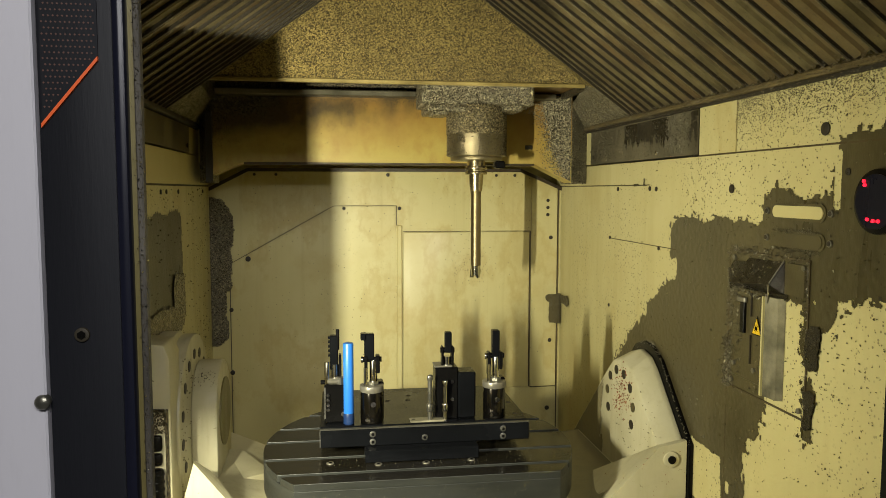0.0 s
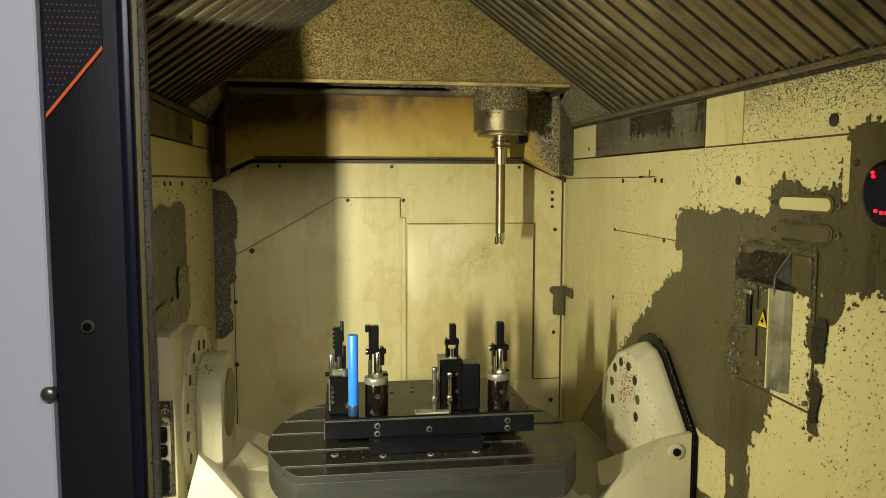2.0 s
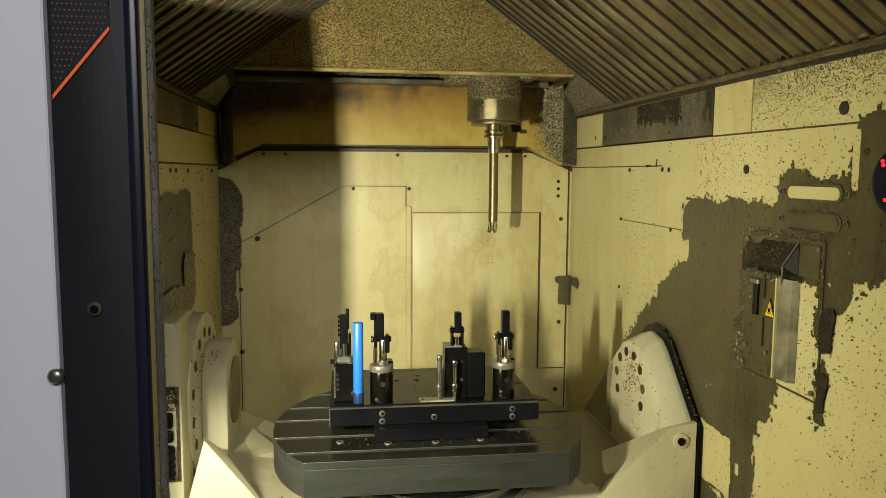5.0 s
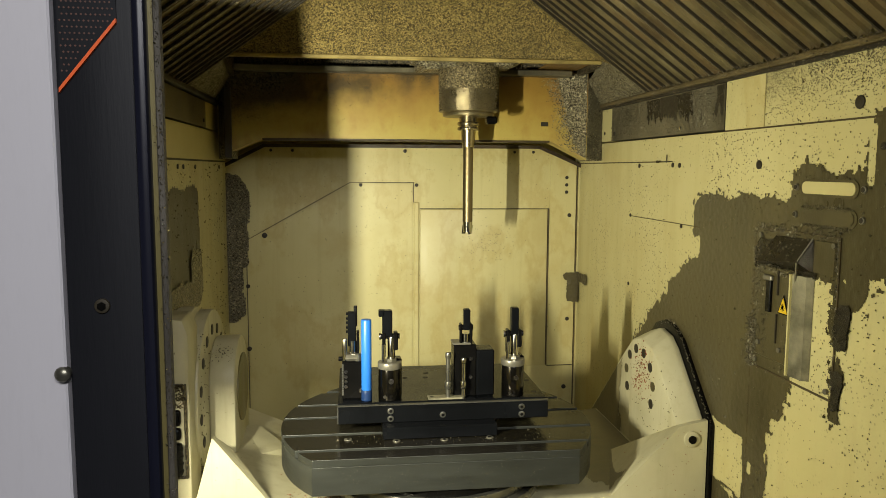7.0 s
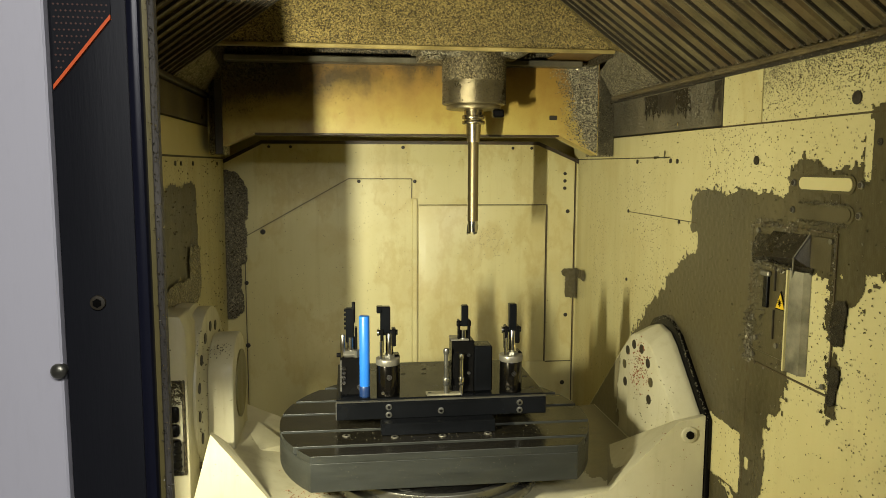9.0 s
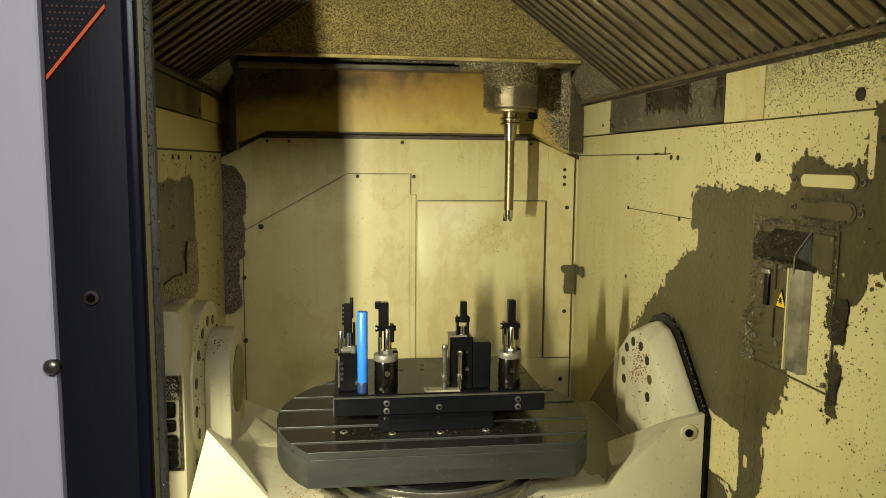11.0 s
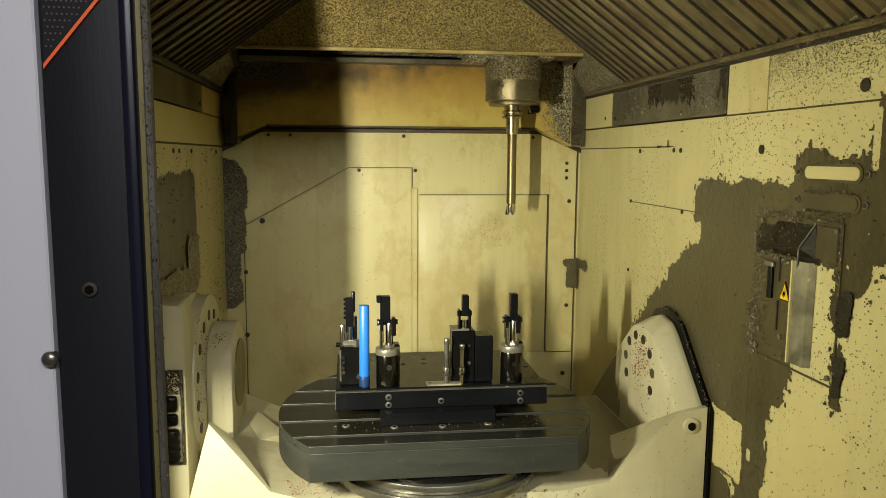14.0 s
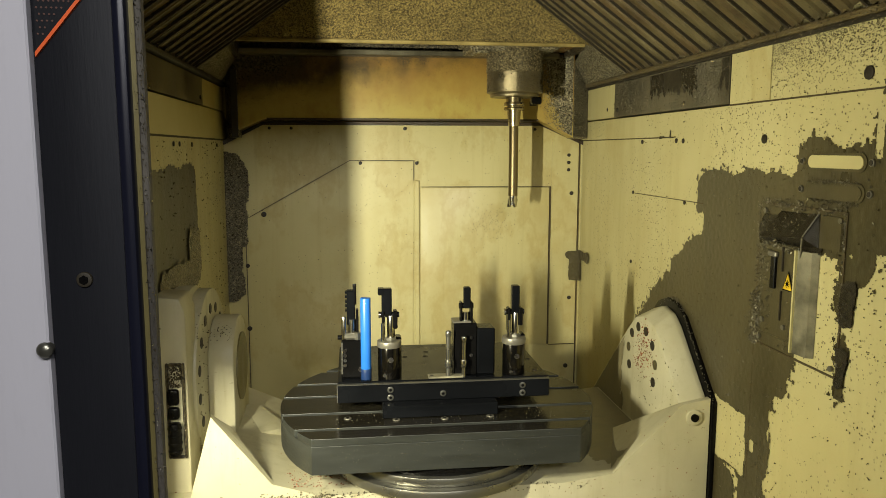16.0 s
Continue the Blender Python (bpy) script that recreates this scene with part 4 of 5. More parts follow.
def cradle():
    c = empty("cradle", (0, 0, 0), "cream cast swivel cradle with two end arms", "swivel cradle")
    # beam under the table with its rising ends
    prof = [(-0.40, 0.36), (0.764, 0.36), (0.764, 1.08), (0.70, 1.068), (0.549, 0.92), (0.44, 0.905), (-0.08, 0.905), (-0.178, 0.935), (-0.295, 1.084), (-0.345, 0.90), (-0.40, 0.90)]
    rear = [(-0.40, 0.36), (0.764, 0.36), (0.764, 0.93), (0.70, 0.926), (0.64, 0.92), (0.44, 0.905), (-0.08, 0.905), (-0.187, 0.915), (-0.30, 0.965), (-0.345, 0.90), (-0.40, 0.90)]
    bm = B()
    rings = [[bm.verts.new((x, y, z)) for x, z in pr] for pr, y in ((prof, 1.541), (prof, 1.556), (rear, 1.80), (rear, 2.10))]
    for ra, rb in zip(rings, rings[1:]):
        for i in range(len(prof)):
            j = (i + 1) % len(prof)
            bm.faces.new((ra[i], rb[i], rb[j], ra[j]))
    bm.faces.new(rings[0])
    bm.faces.new(rings[-1][::-1])
    bmesh.ops.recalc_face_normals(bm, faces=bm.faces)
    part("beam", bm, CAST, c)
    def dirt_spot():
        r = random.random()
        if r < 0.4:
            return (random.uniform(-0.34, 0.55), 1.540, random.uniform(0.80, 0.91))
        if r < 0.6:
            return (random.uniform(-0.34, 0.0), random.uniform(1.55, 1.75), 0.922)
        if r < 0.8:
            return (0.7045, random.gauss(1.775, 0.035), random.gauss(1.12, 0.04))
        return (random.uniform(0.56, 0.76), 1.540, random.uniform(0.85, 1.06))
    chips("swarf", 260, dirt_spot, (0, -1, 0.2), 0.0016, RUST, c)
    # arm with a ring of bores, its top falling away to the front and the rear
    pts = [(1.545, 0.5), (1.552, 1.060), (1.70, 1.203), (1.735, 1.226), (1.785, 1.235), (1.83, 1.221), (1.872, 1.184), (2.197, 0.886), (2.20, 0.5)]
    face = [(1.552, 0.5), (1.567, 1.058), (1.687, 1.176), (1.722, 1.199), (1.785, 1.210), (1.838, 1.196), (1.884, 1.158), (2.190, 0.874), (2.195, 0.5)]
    bm = B()
    rings = [[bm.verts.new((x, y, z)) for y, z in pr] for pr, x in ((face, 0.705), (pts, 0.752), (pts, 0.766))]
    for ra, rb in zip(rings, rings[1:]):
        for i in range(len(pts)):
            bm.faces.new((ra[i], ra[(i + 1) % len(pts)], rb[(i + 1) % len(pts)], rb[i]))
    bm.faces.new(rings[0][::-1])
    bm.faces.new(rings[-1])
    bmesh.ops.recalc_face_normals(bm, faces=bm.faces)
    part("arm", soften(bm, 0.003, 0.3), CAST, c, "pale cream arm with a ring of bores")
    # grease and painted shade over the rear of the arm and the beam's slope
    part("grease", grease_shade_mesh(lambda y, z: z < 1.150 - (y - 1.884) * 0.928 and 1.912 - y + ragged(y * 2, z, 0.9) < 0, 1.80, 2.18, 0.70, 1.20, lambda y, z, d: (0.7046 - d, y, z)), GREASE_SHADE, c, "olive grease on the casting with shade in its colour")
    def sheet(a0, a1, b0, b1, thr):
        """Grease and painted shade between two edges of the beam's front and rear profile."""
        a0, a1, b0, b1 = (Vector(p) for p in (a0, a1, b0, b1))
        def put(u, v, d):
            p = a0.lerp(a1, u).lerp(b0.lerp(b1, u), min(v, 1.0))
            return (p.x - d * 0.6, p.y + max(0.0, v - 1.0) * 0.30, p.z + 0.001 + d * 0.7)
        part("grease", grease_shade_mesh(lambda u, v: thr(u) - v + 4.0 * ragged(u * 0.3, v * 0.15) < 0, 0.0, 1.0, 0.02, 2.0, put, 0.0125), GREASE_SHADE, c, "olive grease on the casting with shade in its colour")
    sheet((0.70, 1.556, 1.068), (0.549, 1.556, 0.92), (0.70, 1.80, 0.926), (0.64, 1.80, 0.92), lambda u: 0.06 + 0.50 * (1 - u) ** 1.5)
    sheet((0.549, 1.556, 0.92), (0.44, 1.556, 0.905), (0.64, 1.80, 0.92), (0.44, 1.80, 0.905), lambda u: 0.10 + 0.5 * u)
    for k in range(8):
        a = radians(-26 + k * 33.2)
        part("bore", cyl((0.7035, 1.790 + 0.086 * math.cos(a), 1.10 + 0.080 * math.sin(a)), 0.0118, 0.003, "x", 20), SLUDGE if k in (1, 6) else SEAM, c)
    chips("swarf", 150, lambda: (0.7048, random.gauss(1.775, 0.028), random.gauss(1.125, 0.030)), (-1, 0, 0), 0.0030, RUST, c)
    chips("swarf", 90, lambda: (0.7048, random.uniform(1.56, 1.86), random.uniform(1.0, 1.17)), (-1, 0, 0), 0.0022, CHIP_DARK, c)
    # drive flange and housing on the other arm
    part("flange", cyl((-0.375, 1.84, 1.10), 0.190, 0.032, "x", 72, bevel=0.003), CAST, c, "cream flange with a ring of bores")
    part("housing", cyl((-0.412, 1.80, 1.14), 0.165, 0.040, "x", 56, bevel=0.006), CAST, c)
    part("housing_foot", box(-0.412, -0.376, 1.70, 2.03, 0.40, 1.10, bevel=0.004), CAST, c)
    for k in range(9):
        a = radians(20 + k * 24)
        part("bore", cyl((-0.3445, 1.84 + 0.158 * math.cos(a), 1.095 + 0.150 * math.sin(a)), 0.0125, 0.003, "x", 20), SEAM, c)
    arch = [(1.775, 0.925), (1.775, 1.12)] + [(1.885 - 0.11 * math.cos(radians(18 * k + 20)), 1.115 + 0.103 * math.sin(radians(18 * k + 20))) for k in range(8)] + [(1.995, 1.10), (1.995, 0.925)]
    part("drum", soften(prism(arch, "x", -0.344, -0.283), 0.008, 0.35), CAST, c, "arched cream bearing housing")
    def scuff_spot():
        r = random.random()
        if r < 0.5:
            return (random.uniform(-0.343, -0.285), 1.774, random.choice((0.93, 1.20)) + random.gauss(0, 0.01))
        return (-0.3425, random.uniform(1.66, 1.78), random.uniform(0.95, 1.28))
    chips("swarf", 160, scuff_spot, (0.3, -1, 0), 0.0022, CHIP_DARK, c)
    cover = part("drum_cover", cyl((-0.2835, 1.885, 1.09), 0.083, 0.004, "x", 48), OLIVE, c, "stained round cover")
    # gusset that runs from the bearing housing down to the beam
    bm = B()
    foot = [(-0.2845, 1.792, 0.938), (-0.2845, 1.95, 0.968), (-0.255, 1.98, 0.958), (-0.170, 1.874, 0.932)]
    lo = [bm.verts.new((x, y, 0.70)) for x, y, z in foot]
    hi = [bm.verts.new(p) for p in foot]
    bm.faces.new(lo)
    bm.faces.new((hi[0], hi[1], hi[2]))
    bm.faces.new((hi[0], hi[2], hi[3]))
    for i in range(4):
        bm.faces.new((lo[i], lo[(i + 1) % 4], hi[(i + 1) % 4], hi[i]))
    bmesh.ops.recalc_face_normals(bm, faces=bm.faces)
    part("gusset", soften(bm, 0.002, 0.3), CAST, c)
    # countersunk plug on the front of the arm
    bm = cyl((0.727, 1.536, 1.04), 0.018, 0.006, "y", 28, bevel=0.002)
    plug = part("plug", bm, CAST, c)
    part("socket_screw", cyl((0.727, 1.533, 1.04), 0.009, 0.004, "y", 16), BLACK, plug)
    # dark seal between arm and wall
    pts = [(1.534, 0.36), (1.534, 1.072), (1.69, 1.226), (1.735, 1.25), (1.79, 1.256), (1.845, 1.238), (1.89, 1.195), (2.2, 0.905), (2.2, 0.36)]
    part("wall_seal", soften(prism(pts, "x", 0.7665, 0.7775), 0.003, 0.3), BLACK, c, "black oily seal between arm and wall")
    def seal_spot():
        k = random.random()
        return (0.7655 + random.uniform(0, 0.01), 1.69 + 0.16 * k, 1.228 + 0.028 * math.sin(math.pi * min(1, k * 1.1)) + random.gauss(0, 0.004)) if random.random() < 0.6 else (0.766, 1.534 + 0.156 * k, 1.074 + 0.154 * k + random.gauss(0, 0.004))
    chips("swarf", 260, seal_spot, (-0.4, -0.6, 0.6), 0.0022, CHIP, c)
    part("recess", box(0.165, 0.19, 1.538, 1.542, 0.855, 0.89), SEAM, c)
    return c


def crumb_spot():
    return (random.gauss(-0.10, 0.07), 1.5405, 0.903 + random.gauss(0, 0.006)) if random.random() < 0.6 else (random.uniform(-0.2, 0.5), 1.5405, random.gauss(0.90, 0.005))


def valve_block():
    v = empty("valve_block", (-0.38, 1.60, 1.03), "pale cream valve block with black oily ports", "valve block")
    part("body", soften(prism([(-0.033, -0.66), (0.029, -0.66), (0.031, 0.255), (0.020, 0.285), (-0.033, 0.290)], "y", 0.0, 0.10), 0.004), CAST, v)
    frame_bm = B()
    for a in ((-0.012, -0.006, -0.052, 0.152), (0.020, 0.026, -0.052, 0.152), (-0.006, 0.020, 0.146, 0.152), (-0.006, 0.020, -0.052, -0.046)):
        add_box(frame_bm, a[0], a[1], -0.008, 0.0, a[2], a[3], 0.002)
    part("gunk_rim", frame_bm, SHADE_CRUST, v, "rim of oily chips")
    for z0, z1 in ((0.064, 0.098), (0.034, 0.060)):
        part("port", soften(box(-0.010, 0.014, -0.016, 0.0, z0, z1), 0.006), BLACK, v, "black port plug")
    hose = B()
    add_cyl(hose, (0.004, -0.014, -0.040), 0.013, 0.068, "z", 20, bevel=0.004)
    for k in range(4):
        add_cyl(hose, (0.004, -0.014, -0.034 + k * 0.016), 0.0145, 0.006, "z", 20, bevel=0.002)
    part("hose_stub", hose, BLACK, v, "ribbed black hose stub")
    chips("swarf", 260, lambda: (random.uniform(-0.012, 0.022), -0.003, random.uniform(0.10, 0.15)), (0, -1, 0.2), 0.0028, CHIP_DARK, v)


valve_block()
CRADLE = cradle()
chips("swarf", 420, crumb_spot, (0, -1, 0.6), 0.0022, CHIP_DARK, label="dark crumbs of swarf along the cradle edge")
TABLE = table()
chips("swarf", 170, lambda: (random.gauss(-0.12, 0.09), random.uniform(1.545, 1.62), 0.9225), (0, 0, 1), 0.0024, RUST, label="rusty crumbs of swarf on the cradle")

# ---------------------------------------------------------------- fixture
def socket_screw(parent, x, y, z, r=0.007):
    p = part("screw", cyl((x, y - 0.003, z), r, 0.004, "y", 16, bevel=0.001), STEEL, parent)
    part("socket", cyl((x, y - 0.0036, z), r * 0.5, 0.001, "y", 6), BLACK, p)


def fixture():
    f = empty("fixture_plate", (0, 0, 0), "black steel fixture plate bolted on the table", "fixture plate")
    part("riser", box(0.052, 0.300, 1.575, 1.86, SEAT, 1.079, bevel=0.002), BLACK_PLATE, f)
    part("plate", box(-0.043, 0.42, 1.617, 1.91, 1.079, 1.122, bevel=0.002), BLACK_PLATE, f)
    part("front_bar", box(-0.044, 0.421, 1.608, 1.6165, 1.078, 1.116, bevel=0.002), BLACK_PLATE, f)
    part("worn_edge", box(-0.044, 0.421, 1.6075, 1.6165, 1.1165, 1.1195, bevel=0.0008), STEEL, f, "bright worn edge of the plate")
    part("worn_edge", box(-0.0445, -0.0425, 1.6075, 1.6165, 1.080, 1.116), STEEL, f, "bright worn edge of the plate")
    for x, z in ((0.07, 1.105), (0.07, 1.088), (0.184, 1.093), (0.36, 1.105), (0.36, 1.088)):
        socket_screw(f, x, 1.608, z)
    for x, y in ((0.085, 1.80), (0.10, 1.83), (0.115, 1.80), (0.10, 1.77), (0.165, 1.80), (0.405, 1.75), (0.40, 1.66), (0.17, 1.84)):
        part("bore", cyl((x, y, 1.1215), 0.006, 0.001, "z", 14), SEAM, f)
    return f


def clamp(x, y, finger):
    """Swing clamp: dark cylinder, grey collar, rod, toggle and upright finger."""
    c = empty("swing_clamp", (x, y, 1.122), "black and chrome swing clamp with an upright finger", "clamp", "clamps on the fixture plate")
    body = part("cylinder", cyl((0, 0, 0), 0.025, 0.070, "z", 36, bevel=0.002), DARKSTEEL, c)
    part("bolt", cyl((0.002, -0.027, 0.045), 0.006, 0.005, "y", 12), CHROME, c)
    part("collar", cyl((0, 0, 0.069), 0.0265, 0.0145, "z", 32, bevel=0.002), GREYRING, c, "grey aluminium collar")
    part("rear_block", box(-0.004, 0.027, 0.004, 0.034, 0.0, 0.088, bevel=0.003), BLACK, c)
    part("rod", cyl((0.004, 0, 0.084), 0.0085, 0.055, "z", 24, bevel=0.001), CHROME, c, "chrome piston rod")
    bm = B()
    add_box(bm, -0.016, -0.009, -0.010, 0.012, 0.095, 0.150, 0.002)
    add_box(bm, 0.009, 0.018, -0.010, 0.012, 0.110, 0.150, 0.002)
    part("link", bm, BLACK, c)
    part("pin", cyl((-0.020, 0.0, 0.140), 0.006, 0.042, "x", 16), BLACK, c)
    part("pin_head", cyl((-0.023, 0.0, 0.140), 0.0075, 0.004, "x", 12), CHROME, c)
    part("fitting", cyl((-0.012, -0.030, 0.012), 0.004, 0.010, "y", 10), CHROME, c)
    part("nut", cyl((0.004, 0, 0.084), 0.012, 0.006, "z", 6), STEEL, c)
    part("guide_pin", cyl((-0.014, -0.010, 0.084), 0.004, 0.040, "z", 12), CHROME, c)
    bm = B()
    if finger == "hook":
        add_box(bm, -0.016, 0.006, -0.008, 0.012, 0.140, 0.198, 0.002)
        add_box(bm, -0.024, -0.010, -0.008, 0.012, 0.184, 0.199, 0.002)
    else:
        add_box(bm, -0.006, 0.011, -0.008, 0.012, 0.138, 0.199, 0.002)
    part("finger", bm, BLACK_PLATE, c, "blackened finger")
    return c


def small_clamp(x, y):
    c = empty("stop_unit", (x, y, 1.122), "dark clamp with chrome screws and stepped finger", "clamp", "clamps on the fixture plate")
    part("body", box(-0.022, 0.028, -0.02, 0.03, 0.0, 0.085, bevel=0.003), BLACK, c)
    part("collar", box(-0.018, 0.016, -0.018, 0.022, 0.085, 0.098, bevel=0.005), GREYRING, c)
    part("rod", cyl((0.002, 0, 0.098), 0.009, 0.03, "z", 20), CHROME, c)
    bm = B()
    add_box(bm, -0.009, 0.009, -0.006, 0.012, 0.115, 0.192, 0.002)
    for k in range(5):
        add_box(bm, -0.013, -0.006, -0.005, 0.009, 0.145 + k * 0.010, 0.150 + k * 0.010, 0.001)
    part("finger", bm, BLACK_PLATE, c)
    part("spring_pin", cyl((0.008, -0.002, 0.160), 0.004, 0.046, "z", 12, bevel=0.001), BLACK, c)
    for k in range(4):
        part("screw", cyl((-0.014, -0.024, 0.030 + k * 0.011), 0.004, 0.005, "y", 10), CHROME, c)
    part("band", box(-0.0225, -0.019, -0.021, -0.010, 0.010, 0.080), STEEL, c)
    part("guide_pin", cyl((-0.016, -0.010, 0.085), 0.0055, 0.050, "z", 14, bevel=0.001), CHROME, c)
    part("nut", cyl((0.014, -0.012, 0.085), 0.008, 0.016, "z", 6), STEEL, c)
    part("hose_fitting", cyl((0.020, -0.024, 0.020), 0.006, 0.010, "y", 12), CHROME, c)
    part("link", box(0.010, 0.016, -0.010, 0.008, 0.10, 0.150, bevel=0.001), BLACK, c)
    part("lever", cyl((-0.030, -0.004, 0.088), 0.005, 0.02, "x", 12), BLACK, c)
    return c


def block_clamp(x, y):
    c = empty("block_clamp", (x, y, 1.122), "black clamping block with chrome rods", "clamp", "clamps on the fixture plate")
    part("block", box(-0.026, 0.025, 0.0, 0.045, 0.0, 0.118, bevel=0.002), BLACK, c)
    part("side_block", box(0.0255, 0.066, 0.0, 0.05, 0.0, 0.105, bevel=0.003), BLACK_PLATE, c)
    part("top_plate", box(-0.028, 0.012, -0.002, 0.04, 0.118, 0.122, bevel=0.001), GREYRING, c)
    part("screw", cyl((0.012, -0.003, 0.085), 0.004, 0.004, "y", 12), CHROME, c)
    part("screw", cyl((0.012, -0.003, 0.045), 0.004, 0.004, "y", 12), CHROME, c)
    part("rod", cyl((0.002, 0.012, 0.106), 0.0085, 0.035, "z", 20), CHROME, c)
    bm = B()
    add_box(bm, -0.012, -0.007, 0.0, 0.02, 0.112, 0.165, 0.002)
    add_box(bm, 0.010, 0.016, 0.0, 0.02, 0.112, 0.165, 0.002)
    add_cyl(bm, (-0.014, 0.01, 0.155), 0.006, 0.032, "x", 14)
    part("link", bm, BLACK, c)
    part("finger", box(-0.004, 0.011, 0.0, 0.018, 0.150, 0.197, bevel=0.002), BLACK_PLATE, c)
    for dx, hgt in ((-0.040, 0.103), (-0.006, 0.090)):
        bm = B()
        add_cyl(bm, (dx, -0.012, 0.0), 0.005, hgt, "z", 14)
        add_cyl(bm, (dx, -0.012, 0.022), 0.0075, 0.018, "z", 14, bevel=0.002)
        add_cyl(bm, (dx, -0.012, hgt - 0.012), 0.0065, 0.014, "z", 14, bevel=0.003)
        part("guide_rod", bm, CHROME if dx > -0.02 else STEEL, c, "chrome guide rod")
    return c


def table_bolt(x, y):
    b = empty("table_bolt", (x, y, SEAT), "bright steel bolt head on the table", "bolt", "bolts on the table")
    part("head", cyl((0, 0, 0), 0.0085, 0.0022, "z", 18, bevel=0.0008), GREYRING, b)
    part("socket", cyl((0, 0, 0.0021), 0.004, 0.0006, "z", 6), BLACK, b)


for bx, by in ((-0.022, 1.585), (0.080, 1.566), (0.182, 1.562), (0.281, 1.566)):
    table_bolt(bx, by)


fixture()
clamp(0.070, 1.645, "hook")
clamp(0.347, 1.645, "straight")
small_clamp(-0.012, 1.665)
block_clamp(0.238, 1.64)


def tube():
    t = empty("tube_holder", (0.019, 1.637, 1.122), "bright blue upright plastic tube on a dark foot", "tube")
    part("tube", cyl((0, 0, 0.022), 0.0112, 0.158, "z", 32, bevel=0.0015), BLUE, t)
    part("foot", cyl((0, 0, 0), 0.0118, 0.024, "z", 24, bevel=0.001), plain("dark_blue_foot", (0.01, 0.03, 0.10), 0.35), t, "dark blue foot")


tube()


def tag_plate():
    p = empty("tag_plate", (0.192, 1.632, 1.122), "small cream metal plate lying on the fixture", "plate")
    part("sheet", box(-0.038, 0.038, -0.012, 0.014, 0.0, 0.004, bevel=0.001), GALV2, p)
    part("bore", cyl((-0.03, 0.0, 0.0042), 0.004, 0.0006, "z", 10), SEAM, p)


tag_plate()

# ---------------------------------------------------------------- things on the right wall
def probe_box():
    b = empty("probe_cabinet", (XR, 0, 0), "cream sheet-metal cover of a laser probe, smeared with sludge", "cover box", kind="")
    for a in ((1.150, 1.153, 1.245, 1.520), (1.153, 1.395, 1.517, 1.520), (1.153, 1.395, 1.245, 1.248)):
        part("sheet_edge", box(-0.0035, -0.0005, *a), JOINT, b)
    bm = B()
    vs = [bm.verts.new(p) for p in ((-0.003, 1.222, 1.510), (-0.003, 1.335, 1.508), (-0.026, 1.362, 1.458), (-0.026, 1.232, 1.470), (-0.003, 1.215, 1.452), (-0.003, 1.368, 1.446))]
    for q in ((0, 1, 2, 3), (0, 3, 4), (1, 5, 2), (3, 2, 5, 4), (0, 4, 5, 1)):
        bm.faces.new([vs[k] for k in q])
    bmesh.ops.recalc_face_normals(bm, faces=bm.faces)
    part("cap", bm, GUNK, b, "slanted oily cap")
    rim = B()
    for p, q in (((-0.004, 1.222, 1.512), (-0.0265, 1.230, 1.472)), ((-0.0265, 1.231, 1.470), (-0.012, 1.255, 1.425))):
        p, q = Vector(p), Vector(q)
        bmesh.ops.create_cone(rim, cap_ends=True, segments=8, radius1=0.0018, radius2=0.0012, depth=(q - p).length, matrix=Matrix.Translation((p + q) / 2) @ (q - p).to_track_quat("Z", "Y").to_matrix().to_4x4())
    part("cap_rim", rim, GREYRING, b, "chipped pale rim of the cap")
    part("flap", prism([(-0.001, 1.160), (-0.001, 1.218), (-0.005, 1.216), (-0.005, 1.162)], "z", 1.455, 1.510), SLUDGE, b, "oily flap beside the cap")
    chips("swarf", 60, lambda: (-0.018 + random.gauss(0, 0.004), random.uniform(1.23, 1.355), random.uniform(1.455, 1.50)), (-1, 0, 0.5), 0.0030, CHIP, b)
    chips("swarf", 120, lambda: (-0.013, random.uniform(1.262, 1.375), 1.446 + random.gauss(0, 0.006)), (-1, 0, 0.5), 0.0026, CHIP, b)
    part("body", box(-0.012, -0.001, 1.262, 1.375, 1.275, 1.450, bevel=0.002), SLUDGE, b)
    part("rail", box(-0.015, -0.012, 1.302, 1.305, 1.310, 1.365), SEAM, b)
    part("rail", box(-0.015, -0.012, 1.302, 1.305, 1.40, 1.445), SEAM, b)
    part("slot_frame", box(-0.018, -0.012, 1.322, 1.336, 1.365, 1.430, bevel=0.001), BLACK, b)
    part("slot_cap", box(-0.020, -0.012, 1.318, 1.345, 1.424, 1.434, bevel=0.002), GREYRING, b)
    part("chute_edge", box(-0.020, -0.001, 1.256, 1.260, 1.262, 1.445), CREAM_CLEAN, b)
    part("chute", prism([(-0.001, 1.256), (-0.016, 1.256), (-0.012, 1.222), (-0.001, 1.216)], "z", 1.262, 1.445), GALV2, b, "dull grey guide sheet")
    for yy, z in ((1.36, 1.30), (1.29, 1.30), (1.165, 1.505), (1.165, 1.26), (1.385, 1.505), (1.385, 1.26), (1.36, 1.46)):
        part("screw", cyl((-0.016 if 1.28 < yy < 1.37 else -0.006, yy, z), 0.005, 0.004, "x", 12), GREYRING, b)
    sign = empty("warning_sign", (XR - 0.013, 1.283, 1.385), "yellow triangular laser warning sign with black border", "warning sign")
    part("border", prism([(-0.017, -0.017), (0.017, -0.017), (0.0, 0.019)], "x", -0.001, 0.0), BLACK, sign)
    part("face", prism([(-0.0135, -0.0148), (0.0135, -0.0148), (0.0, 0.0135)], "x", -0.002, -0.001), YELLOW, sign)
    bm = cyl((-0.0028, 0, -0.004), 0.003, 0.001, "x", 12)
